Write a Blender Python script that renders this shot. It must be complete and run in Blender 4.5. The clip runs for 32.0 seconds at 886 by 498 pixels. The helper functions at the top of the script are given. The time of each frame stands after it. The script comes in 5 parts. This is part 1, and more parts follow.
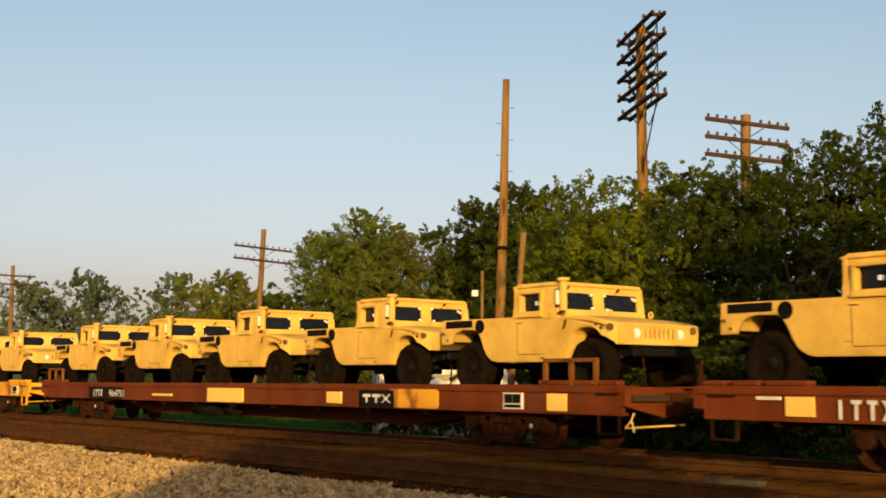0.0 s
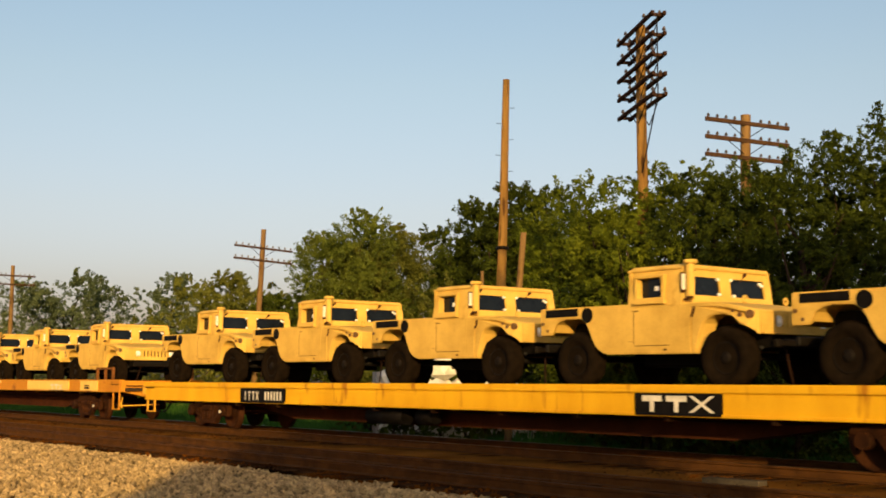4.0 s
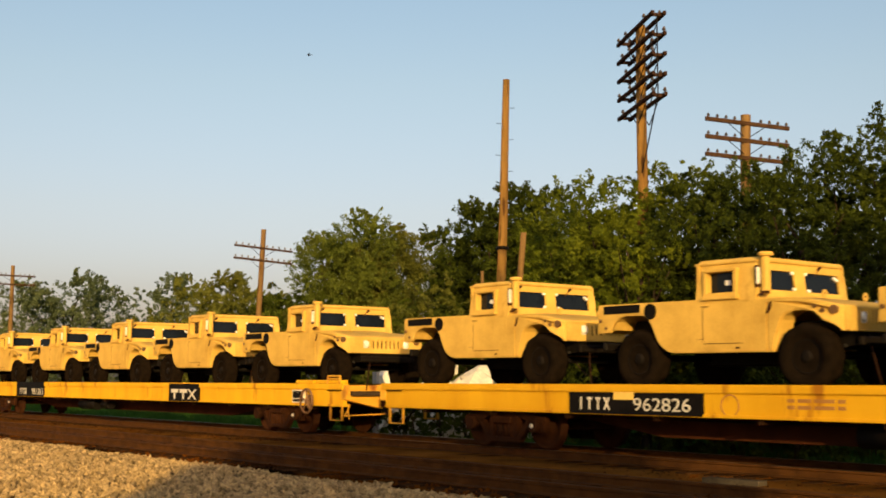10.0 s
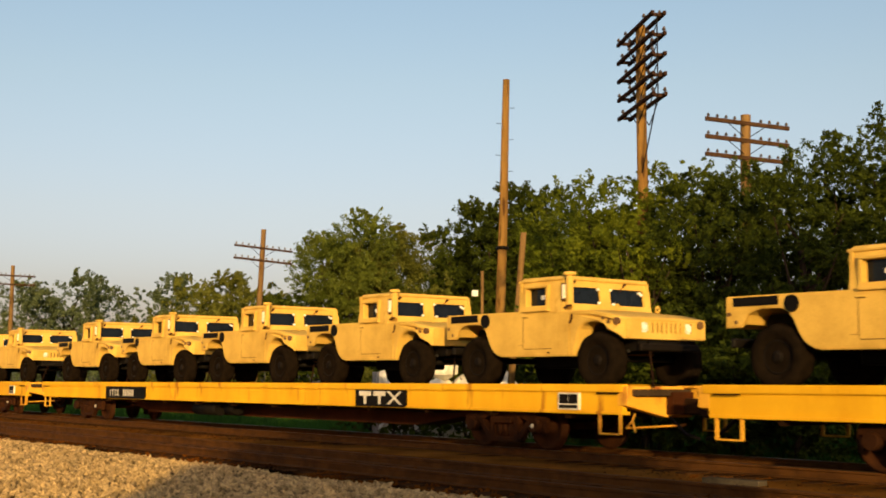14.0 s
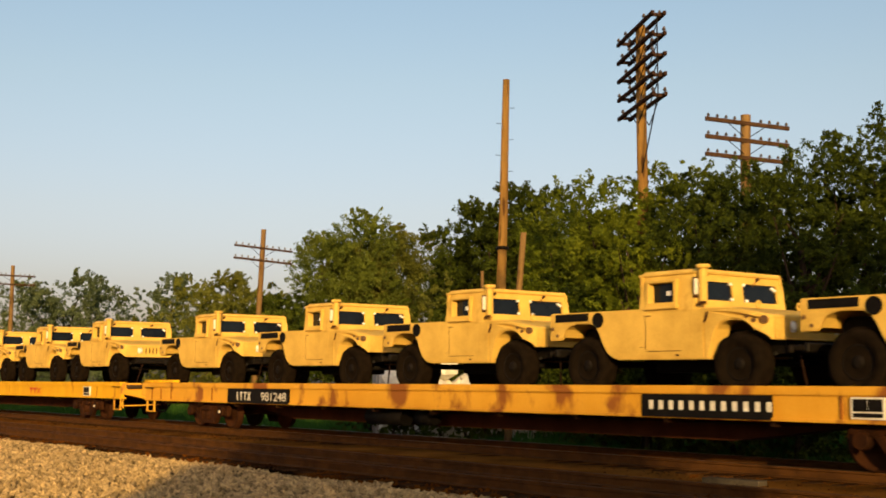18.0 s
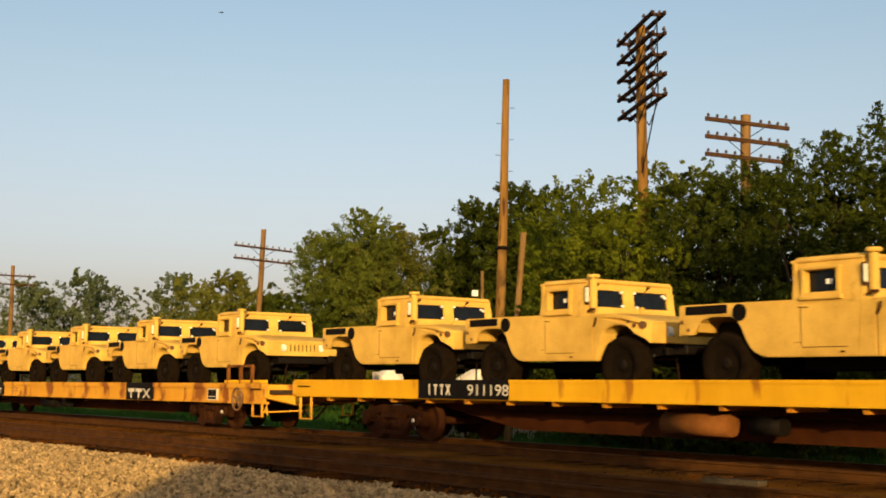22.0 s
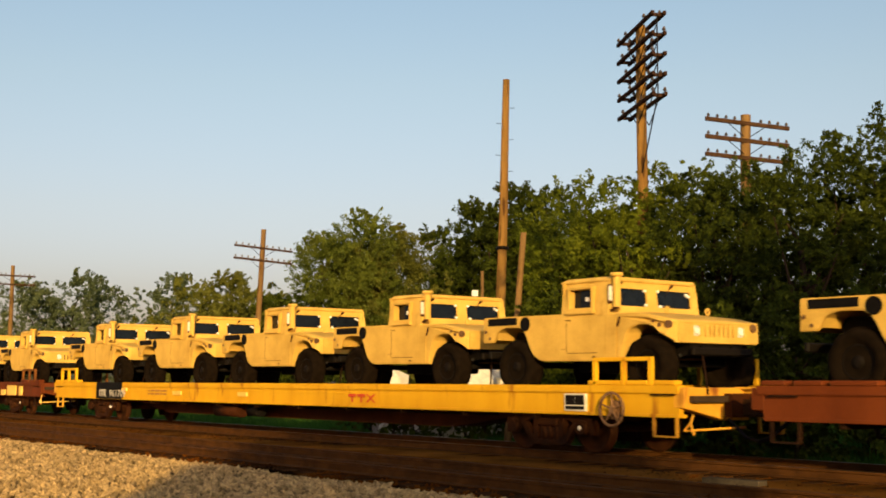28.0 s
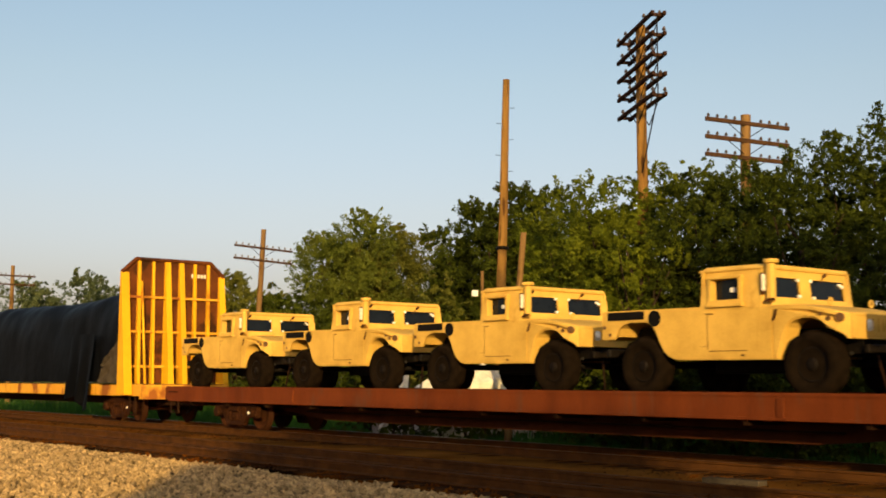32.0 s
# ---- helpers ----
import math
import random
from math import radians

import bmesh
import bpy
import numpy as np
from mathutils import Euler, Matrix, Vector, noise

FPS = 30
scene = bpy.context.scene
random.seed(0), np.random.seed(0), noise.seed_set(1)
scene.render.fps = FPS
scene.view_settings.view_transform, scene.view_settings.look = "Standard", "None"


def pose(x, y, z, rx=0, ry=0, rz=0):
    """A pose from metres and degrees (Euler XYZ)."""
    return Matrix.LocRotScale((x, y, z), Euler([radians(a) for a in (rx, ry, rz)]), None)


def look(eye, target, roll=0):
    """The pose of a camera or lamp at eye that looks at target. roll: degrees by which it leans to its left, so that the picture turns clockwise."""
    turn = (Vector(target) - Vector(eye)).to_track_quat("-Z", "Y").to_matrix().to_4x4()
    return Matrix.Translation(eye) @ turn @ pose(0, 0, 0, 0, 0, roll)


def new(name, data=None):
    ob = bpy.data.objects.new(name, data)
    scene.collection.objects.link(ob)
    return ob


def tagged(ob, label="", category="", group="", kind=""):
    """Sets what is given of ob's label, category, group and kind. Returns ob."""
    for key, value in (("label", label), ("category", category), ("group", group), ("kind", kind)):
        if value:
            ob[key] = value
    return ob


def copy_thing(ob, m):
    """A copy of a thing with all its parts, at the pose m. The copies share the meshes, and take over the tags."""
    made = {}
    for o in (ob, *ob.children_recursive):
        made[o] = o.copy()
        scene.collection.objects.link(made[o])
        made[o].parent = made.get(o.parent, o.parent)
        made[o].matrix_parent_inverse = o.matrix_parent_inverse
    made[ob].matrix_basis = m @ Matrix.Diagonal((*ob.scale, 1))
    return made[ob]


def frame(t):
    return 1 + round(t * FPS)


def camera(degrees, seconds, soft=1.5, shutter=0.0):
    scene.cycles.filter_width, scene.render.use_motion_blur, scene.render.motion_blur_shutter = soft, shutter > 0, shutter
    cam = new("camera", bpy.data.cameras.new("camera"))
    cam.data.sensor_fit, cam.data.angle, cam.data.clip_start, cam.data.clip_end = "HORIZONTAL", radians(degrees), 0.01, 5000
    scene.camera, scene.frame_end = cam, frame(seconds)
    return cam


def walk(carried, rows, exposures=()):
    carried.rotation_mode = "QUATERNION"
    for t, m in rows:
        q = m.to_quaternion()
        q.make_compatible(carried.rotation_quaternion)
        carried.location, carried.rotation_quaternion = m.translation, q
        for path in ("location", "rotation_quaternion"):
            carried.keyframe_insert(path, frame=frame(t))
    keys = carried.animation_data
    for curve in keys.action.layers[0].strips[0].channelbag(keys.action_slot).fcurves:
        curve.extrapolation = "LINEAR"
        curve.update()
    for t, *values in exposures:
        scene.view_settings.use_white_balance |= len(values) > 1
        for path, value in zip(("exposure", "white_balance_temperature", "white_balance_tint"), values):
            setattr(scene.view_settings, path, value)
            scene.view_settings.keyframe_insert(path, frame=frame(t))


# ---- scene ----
cam = camera(39.83, 32.0, soft=1.8, shutter=0.08)

# The eye stands still beside the track, at deck height. x runs along the track, y away from the eye, z = 0 on the rail heads.
EYE = Vector((0.0, 0.0, 1.14))
YAW, PITCH, ROLL = radians(53.03), radians(6.283), 0.27
AIM = Vector((-math.sin(YAW) * math.cos(PITCH), math.cos(YAW) * math.cos(PITCH), math.sin(PITCH)))
VIEW = look(EYE, EYE + AIM * 50, ROLL)
walk(cam, [(0.0, VIEW), (32.0, VIEW)])
scene.view_settings.exposure = 0.4

SPEED = 16.2            # metres a second, towards +x
TRACK_Y = 15.2          # middle of the train's track
PITCH_X = 5.27          # from one vehicle to the next on a car

# ---- light ----
SUN_WAY = Vector((-0.84 * math.cos(radians(11)), 0.542 * math.cos(radians(11)), -math.sin(radians(11))))
world = bpy.data.worlds.new("sky")
scene.world = world
world.use_nodes = True
sky = world.node_tree.nodes.new("ShaderNodeTexSky")
sky.sky_type = "NISHITA"
sky.sun_disc = False
sky.sun_elevation = radians(11)
sky.sun_rotation = radians(122.8)
sky.air_density, sky.dust_density, sky.ozone_density = 1.0, 3.0, 1.2
haze = world.node_tree.nodes.new("ShaderNodeMix")
haze.data_type, haze.blend_type = "RGBA", "MULTIPLY"
haze.inputs[0].default_value = 1.0
# the haze is pinkish near the horizon and clears upward
way_up = world.node_tree.nodes.new("ShaderNodeTexCoord")
split = world.node_tree.nodes.new("ShaderNodeSeparateXYZ")
tint = world.node_tree.nodes.new("ShaderNodeValToRGB")
tint.color_ramp.elements[0].color, tint.color_ramp.elements[1].color = (1.07, 0.90, 1.06, 1), (1.10, 1.015, 0.945, 1)
tint.color_ramp.elements[0].position, tint.color_ramp.elements[1].position = 0.06, 0.31
for spot, shade in ((0.14, (1.12, 0.935, 0.95, 1)), (0.24, (1.14, 1.0, 0.92, 1))):
    tint.color_ramp.elements.new(spot).color = shade
world.node_tree.links.new(way_up.outputs["Generated"], split.inputs[0])
world.node_tree.links.new(split.outputs[2], tint.inputs[0])
world.node_tree.links.new(tint.outputs[0], haze.inputs[7])
world.node_tree.links.new(sky.outputs[0], haze.inputs[6])
world.node_tree.links.new(haze.outputs[2], world.node_tree.nodes["Background"].inputs[0])
world.node_tree.nodes["Background"].inputs[1].default_value = 0.15
sun_data = bpy.data.lights.new("sun", "SUN")
sun_data.energy, sun_data.angle, sun_data.color = 4.6, radians(1.0), (1.0, 0.65, 0.24)
sun = new("sun", sun_data)
sun.matrix_world = look((0, 0, 40), Vector((0, 0, 40)) + SUN_WAY)


# ---- materials ----
def mat(name, a, b, rough=0.6, metal=0.0, scale=6.0, fine=60.0, bump=0.15, spots=None, spot_at=0.62, spot_scale=2.0, rand=0.0, dist=0.01, coord="Object", stretch=(1, 1, 1)):
    """A surface that wanders between two colours at two scales, with an optional third colour in patches, and relief."""
    m = bpy.data.materials.new(name)
    m.use_nodes = True
    nt = m.node_tree
    n, l = nt.nodes, nt.links
    bs = n["Principled BSDF"]
    tc = n.new("ShaderNodeTexCoord")
    mp = n.new("ShaderNodeMapping")
    mp.inputs["Scale"].default_value = stretch
    l.new(tc.outputs[coord], mp.inputs[0])
    big = n.new("ShaderNodeTexNoise")
    big.inputs["Scale"].default_value, big.inputs["Detail"].default_value = scale, 5
    small = n.new("ShaderNodeTexNoise")
    small.inputs["Scale"].default_value, small.inputs["Detail"].default_value = fine, 3
    l.new(mp.outputs[0], big.inputs["Vector"])
    l.new(mp.outputs[0], small.inputs["Vector"])
    add = n.new("ShaderNodeMath")
    add.operation = "MULTIPLY_ADD"
    add.inputs[1].default_value = 0.35
    l.new(small.outputs[0], add.inputs[0])
    l.new(big.outputs[0], add.inputs[2])
    ramp = n.new("ShaderNodeValToRGB")
    ramp.color_ramp.elements[0].position, ramp.color_ramp.elements[1].position = 0.45, 0.85
    ramp.color_ramp.elements[0].color, ramp.color_ramp.elements[1].color = (*a, 1), (*b, 1)
    l.new(add.outputs[0], ramp.inputs[0])
    out = ramp.outputs[0]
    if spots:
        sp = n.new("ShaderNodeTexNoise")
        sp.inputs["Scale"].default_value, sp.inputs["Detail"].default_value = spot_scale, 6
        l.new(mp.outputs[0], sp.inputs["Vector"])
        r2 = n.new("ShaderNodeValToRGB")
        r2.color_ramp.elements[0].position, r2.color_ramp.elements[1].position = spot_at, spot_at + 0.08
        l.new(sp.outputs[0], r2.inputs[0])
        mix = n.new("ShaderNodeMix")
        mix.data_type = "RGBA"
        l.new(r2.outputs[0], mix.inputs[0])
        l.new(out, mix.inputs[6])
        mix.inputs[7].default_value = (*spots, 1)
        out = mix.outputs[2]
    if rand:
        info = n.new("ShaderNodeObjectInfo")
        rr = n.new("ShaderNodeMapRange")
        rr.inputs[3].default_value, rr.inputs[4].default_value = 1 - rand, 1 + rand
        l.new(info.outputs["Random"], rr.inputs[0])
        mul = n.new("ShaderNodeVectorMath")
        mul.operation = "SCALE"
        l.new(out, mul.inputs[0])
        l.new(rr.outputs[0], mul.inputs["Scale"])
        out = mul.outputs[0]
    l.new(out, bs.inputs["Base Color"])
    bs.inputs["Roughness"].default_value, bs.inputs["Metallic"].default_value = rough, metal
    bs.inputs["Specular IOR Level"].default_value = 0.0 if rough > 0.84 else (0.08 if rough > 0.59 else 0.4)
    if bump:
        bp = n.new("ShaderNodeBump")
        bp.inputs["Strength"].default_value, bp.inputs["Distance"].default_value = bump, dist
        l.new(small.outputs[0], bp.inputs["Height"])
        l.new(bp.outputs[0], bs.inputs["Normal"])
    return m


def leaf_mat(name, a, b, patch=1.3):
    """Leaves: each one its own green, with a little light through it."""
    m = bpy.data.materials.new(name)
    m.use_nodes = True
    n, l = m.node_tree.nodes, m.node_tree.links
    bs = n["Principled BSDF"]
    geo = n.new("ShaderNodeNewGeometry")
    ramp = n.new("ShaderNodeValToRGB")
    ramp.color_ramp.elements[0].color, ramp.color_ramp.elements[1].color = (*a, 1), (*b, 1)
    # leaf by leaf, and branch by branch
    tc = n.new("ShaderNodeTexCoord")
    spread = n.new("ShaderNodeTexNoise")
    spread.inputs["Scale"].default_value, spread.inputs["Detail"].default_value = patch, 3
    l.new(tc.outputs["Object"], spread.inputs["Vector"])
    wide = n.new("ShaderNodeMapRange")
    wide.inputs[1].default_value, wide.inputs[2].default_value = 0.36, 0.64
    wide.inputs[3].default_value, wide.inputs[4].default_value = 0.0, 0.62
    l.new(spread.outputs[0], wide.inputs[0])
    both = n.new("ShaderNodeMath")
    both.operation = "MULTIPLY_ADD"
    both.inputs[1].default_value = 0.4
    l.new(geo.outputs["Random Per Island"], both.inputs[0])
    l.new(wide.outputs[0], both.inputs[2])
    l.new(both.outputs[0], ramp.inputs[0])
    l.new(ramp.outputs[0], bs.inputs["Base Color"])
    bs.inputs["Roughness"].default_value = 0.7
    bs.inputs["Specular IOR Level"].default_value = 0.1
    tr = n.new("ShaderNodeBsdfTranslucent")
    l.new(ramp.outputs[0], tr.inputs[0])
    mx = n.new("ShaderNodeMixShader")
    mx.inputs[0].default_value = 0.45
    l.new(bs.outputs[0], mx.inputs[1])
    l.new(tr.outputs[0], mx.inputs[2])
    l.new(mx.outputs[0], n["Material Output"].inputs[0])
    return m


TAN = mat("tan_paint", (0.47, 0.302, 0.061), (0.64, 0.417, 0.09), 0.6, scale=2.2, fine=40, bump=0.05, spots=(0.43, 0.265, 0.05), spot_at=0.66, spot_scale=3)
RUBBER = mat("rubber", (0.0055, 0.004, 0.0026), (0.0118, 0.0081, 0.0052), 0.85, scale=8, bump=0.3)
RIM = mat("dark_rim", (0.004, 0.003, 0.0022), (0.009, 0.0065, 0.0048), 0.7, scale=8)
BLACK = mat("black_metal", (0.0035, 0.003, 0.0025), (0.008, 0.0065, 0.0055), 0.6, scale=5)
GLASS = mat("dark_glass", (0.004, 0.0055, 0.009), (0.007, 0.010, 0.015), 0.08, bump=0)
GLASS.node_tree.nodes["Principled BSDF"].inputs["Specular IOR Level"].default_value = 0.2
LENS = mat("lamp_glass", (0.7, 0.7, 0.66), (0.85, 0.85, 0.8), 0.12, bump=0)
AMBER = mat("amber_lens", (0.10, 0.05, 0.015), (0.14, 0.07, 0.02), 0.3, bump=0)
WHITE = mat("white_card", (0.8, 0.8, 0.77), (0.85, 0.85, 0.82), 0.6, bump=0)
YELLOW = mat("yellow_paint", (0.58, 0.305, 0.010), (0.68, 0.385, 0.014), 0.6, scale=0.9, fine=30, bump=0.1, spots=(0.36, 0.15, 0.011), spot_at=0.6, spot_scale=1.3, rand=0.10, stretch=(2.2, 1, 0.45))
YELLOW_RUSTY = mat("rusty_yellow_paint", (0.54, 0.26, 0.02), (0.64, 0.34, 0.035), 0.6, scale=0.9, fine=30, bump=0.2, spots=(0.24, 0.085, 0.018), spot_at=0.55, spot_scale=1.2, rand=0.12, stretch=(1.1, 1, 0.7))
YELLOW_STREAKED = mat("streaked_yellow_paint", (0.56, 0.285, 0.012), (0.66, 0.36, 0.018), 0.62, scale=0.9, fine=30, bump=0.15, spots=(0.40, 0.13, 0.010), spot_at=0.56, spot_scale=1.0, rand=0.1, stretch=(7, 1, 0.7))
ORANGE = mat("orange_paint", (0.42, 0.17, 0.014), (0.52, 0.23, 0.02), 0.6, scale=0.8, fine=30, bump=0.15, spots=(0.20, 0.07, 0.02), spot_at=0.60, spot_scale=1.2, rand=0.08)
BROWN = mat("brown_paint", (0.085, 0.019, 0.0045), (0.14, 0.034, 0.008), 0.65, scale=0.9, fine=30, bump=0.2, spots=(0.10, 0.035, 0.015), spot_at=0.58, spot_scale=1.2, rand=0.1, stretch=(2.0, 1, 0.5))
SHEET = mat("rusty_sheet", (0.055, 0.017, 0.005), (0.11, 0.035, 0.009), 0.75, scale=1.4, fine=20, bump=0.3, spots=(0.03, 0.012, 0.005), spot_at=0.55, spot_scale=1.8)
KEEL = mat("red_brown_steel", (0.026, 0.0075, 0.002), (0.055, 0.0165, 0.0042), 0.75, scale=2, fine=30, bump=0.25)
FLAKE = mat("orange_rust", (0.09, 0.032, 0.008), (0.19, 0.075, 0.018), 0.8, scale=3, fine=40, bump=0.35)
SEAM = mat("dark_brown_fitting", (0.03, 0.012, 0.005), (0.07, 0.03, 0.011), 0.7, scale=8)
RUSTSEAM = mat("rusty_weld", (0.12, 0.04, 0.008), (0.24, 0.085, 0.014), 0.8, scale=4, fine=30, bump=0.3)
DUSTY = mat("dusty_brown_iron", (0.07, 0.035, 0.018), (0.22, 0.13, 0.07), 0.85, scale=7, fine=40, bump=0.3)
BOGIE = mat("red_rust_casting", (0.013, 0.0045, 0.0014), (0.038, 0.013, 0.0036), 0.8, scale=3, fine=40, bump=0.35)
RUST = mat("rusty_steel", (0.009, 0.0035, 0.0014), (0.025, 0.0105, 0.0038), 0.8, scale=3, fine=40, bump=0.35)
PATCH = mat("fresh_yellow_patch", (0.72, 0.46, 0.08), (0.78, 0.52, 0.12), 0.5, bump=0.05)
LETTER = mat("white_lettering", (0.48, 0.45, 0.38), (0.68, 0.65, 0.57), 0.6, scale=8, bump=0)
STENCIL = mat("faded_lettering", (0.26, 0.12, 0.03), (0.34, 0.17, 0.05), 0.7, bump=0)
RED_LETTER = mat("red_lettering", (0.42, 0.05, 0.02), (0.5, 0.08, 0.03), 0.6, bump=0)
DECKWOOD = mat("deck_boards", (0.03, 0.02, 0.012), (0.06, 0.04, 0.024), 0.85, scale=2, fine=30, bump=0.4)
RAILSTEEL = mat("rail_steel", (0.034, 0.0135, 0.003), (0.078, 0.032, 0.0075), 0.8, scale=4, bump=0.2)
RAILTOP = mat("rail_top", (0.1, 0.065, 0.04), (0.16, 0.11, 0.07), 0.32, metal=0.8, scale=4, bump=0.05)
TIE = mat("old_tie_wood", (0.012, 0.006, 0.003), (0.036, 0.018, 0.008), 0.9, scale=3, fine=35, bump=0.5, rand=0.25)
POLEWOOD = mat("pole_wood", (0.12, 0.066, 0.018), (0.24, 0.14, 0.042), 0.85, scale=1.2, fine=22, bump=0.4, spots=(0.06, 0.03, 0.012), spot_at=0.60, spot_scale=1.6, stretch=(4, 4, 0.5))
POLEWOOD_GREY = mat("weathered_pole_wood", (0.085, 0.05, 0.02), (0.20, 0.125, 0.05), 0.9, scale=1.2, fine=22, bump=0.4, spots=(0.05, 0.028, 0.014), spot_at=0.58, spot_scale=1.6, stretch=(4, 4, 0.5))
ARMWOOD = mat("arm_wood", (0.022, 0.012, 0.009), (0.05, 0.028, 0.019), 0.85, scale=3, fine=25, bump=0.3)
ARMWOOD_RED = mat("brown_arm_wood", (0.03, 0.017, 0.010), (0.062, 0.035, 0.018), 0.85, scale=3, fine=25, bump=0.3)
INSUL = mat("insulator_glass", (0.09, 0.075, 0.06), (0.2, 0.17, 0.13), 0.25, bump=0)
INSUL_DARK = mat("dark_insulator", (0.03, 0.022, 0.018), (0.06, 0.045, 0.035), 0.3, bump=0)
DIRT = mat("rail_dirt", (0.019, 0.0056, 0.0008), (0.112, 0.036, 0.0045), 0.95, scale=0.7, fine=14, bump=0.9, dist=0.04, spots=(0.008, 0.004, 0.0018), spot_at=0.52, spot_scale=0.5)
# brighter than the rail dirt: low sun under the train is put into this colour
BALLAST_LIT = mat("sunlit_orange_ballast", (0.06, 0.026, 0.005), (0.17, 0.075, 0.014), 0.95, scale=0.9, fine=14, bump=0.9, dist=0.04, spots=(0.04, 0.018, 0.004), spot_at=0.62, spot_scale=0.6)
STONE = mat("ballast_stone", (0.075, 0.051, 0.025), (0.46, 0.328, 0.155), 0.9, scale=7, fine=60, bump=0.3, rand=0.0)
GRAVELBED = mat("gravel_bed", (0.10, 0.068, 0.034), (0.19, 0.133, 0.07), 0.95, scale=2, fine=26, bump=1.0, dist=0.03)
GRASS = mat("grass_ground", (0.014, 0.034, 0.006), (0.03, 0.06, 0.011), 0.95, scale=0.6, fine=18, bump=0.8, dist=0.05)
BLADES = leaf_mat("grass_blades", (0.022, 0.075, 0.008), (0.06, 0.145, 0.02))
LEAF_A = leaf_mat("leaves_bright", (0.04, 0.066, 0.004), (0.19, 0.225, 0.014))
LEAF_M = leaf_mat("leaves_muted", (0.075, 0.105, 0.013), (0.165, 0.20, 0.028))
# darker green than LEAF_A: the thicket's shade is put into the leaf colour
LEAF_B = leaf_mat("leaves_shade_dark", (0.013, 0.023, 0.0025), (0.088, 0.116, 0.0102))
LEAF_C = leaf_mat("leaves_olive", (0.085, 0.098, 0.013), (0.165, 0.175, 0.028))
# paler and bluer green: the haze of distance is put into the leaf colour
LEAF_HAZED = leaf_mat("leaves_haze_tinted", (0.07, 0.10, 0.045), (0.14, 0.175, 0.075))
BARK = mat("bark", (0.025, 0.018, 0.011), (0.055, 0.04, 0.026), 0.95, scale=4, fine=30, bump=0.6)
TARP = mat("black_tarp", (0.0012, 0.0014, 0.0020), (0.0028, 0.0032, 0.0042), 0.5, scale=1, fine=2.2, bump=0.35, dist=0.06)
TARP.node_tree.nodes["Principled BSDF"].inputs["Specular IOR Level"].default_value = 0.04
RUBBLE = mat("white_limestone", (0.55, 0.52, 0.44), (0.75, 0.72, 0.62), 0.9, scale=5, fine=30, bump=0.6)
SHEDWALL = mat("shed_boards", (0.35, 0.33, 0.30), (0.45, 0.43, 0.40), 0.8, scale=2, fine=20, bump=0.3)
GREYPLANK = mat("grey_plank", (0.030, 0.025, 0.018), (0.068, 0.056, 0.040), 0.9, scale=3, fine=25, bump=0.3)
BIRDMAT = mat("dark_feathers", (0.015, 0.015, 0.017), (0.035, 0.033, 0.033), 0.8, bump=0)


# ---- mesh helpers ----
def box(bm, x0, x1, y0, y1, z0, z1, bevel=0.0):
    vs = [bm.verts.new(v) for v in ((x0, y0, z0), (x1, y0, z0), (x1, y1, z0), (x0, y1, z0), (x0, y0, z1), (x1, y0, z1), (x1, y1, z1), (x0, y1, z1))]
    fs = [bm.faces.new([vs[i] for i in q]) for q in ((3, 2, 1, 0), (4, 5, 6, 7), (0, 1, 5, 4), (1, 2, 6, 5), (2, 3, 7, 6), (3, 0, 4, 7))]
    if bevel:
        es = {e for f in fs for e in f.edges}
        bmesh.ops.bevel(bm, geom=list(es), offset=bevel, segments=1, affect="EDGES", clamp_overlap=True)


def prism(bm, pts, y0, y1, bevel=0.0, y0b=None):
    """A profile in x and z, carried from y0 to y1."""
    a = [bm.verts.new((x, y0, z)) for x, z in pts]
    b = [bm.verts.new((x, y1, z)) for x, z in pts]
    fs = [bm.faces.new(a), bm.faces.new(b[::-1])]
    n = len(pts)
    for i in range(n):
        fs.append(bm.faces.new((a[i], b[i], b[(i + 1) % n], a[(i + 1) % n])))
    bmesh.ops.recalc_face_normals(bm, faces=fs)
    if bevel:
        es = {e for f in fs[:2] for e in f.edges}
        bmesh.ops.bevel(bm, geom=list(es), offset=bevel, segments=2, affect="EDGES", clamp_overlap=True)


def tube(bm, p, q, r0, r1=None, n=8, caps=True):
    p, q = Vector(p), Vector(q)
    r1 = r0 if r1 is None else r1
    w = (q - p).normalized()
    u = w.orthogonal().normalized()
    v = w.cross(u)
    a, b = [], []
    for i in range(n):
        c = math.cos(2 * math.pi * i / n) * u + math.sin(2 * math.pi * i / n) * v
        a.append(bm.verts.new(p + c * r0))
        b.append(bm.verts.new(q + c * r1))
    for i in range(n):
        f = bm.faces.new((a[i], a[(i + 1) % n], b[(i + 1) % n], b[i]))
        f.smooth = n > 6
    if caps:
        bm.faces.new(a[::-1])
        bm.faces.new(b)


def lathe_y(bm, prof, n=24, cx=0.0, cz=0.0):
    """A ring of (y, radius) turned round the y axis."""
    rings = []
    for y, r in prof:
        rings.append([bm.verts.new((cx + r * math.cos(2 * math.pi * i / n), y, cz + r * math.sin(2 * math.pi * i / n))) for i in range(n)])
    fs = []
    for a, b in zip(rings, rings[1:]):
        for i in range(n):
            f = bm.faces.new((a[i], a[(i + 1) % n], b[(i + 1) % n], b[i]))
            f.smooth = True
            fs.append(f)
    fs.append(bm.faces.new(rings[0][::-1]))
    fs.append(bm.faces.new(rings[-1]))
    bmesh.ops.recalc_face_normals(bm, faces=fs)


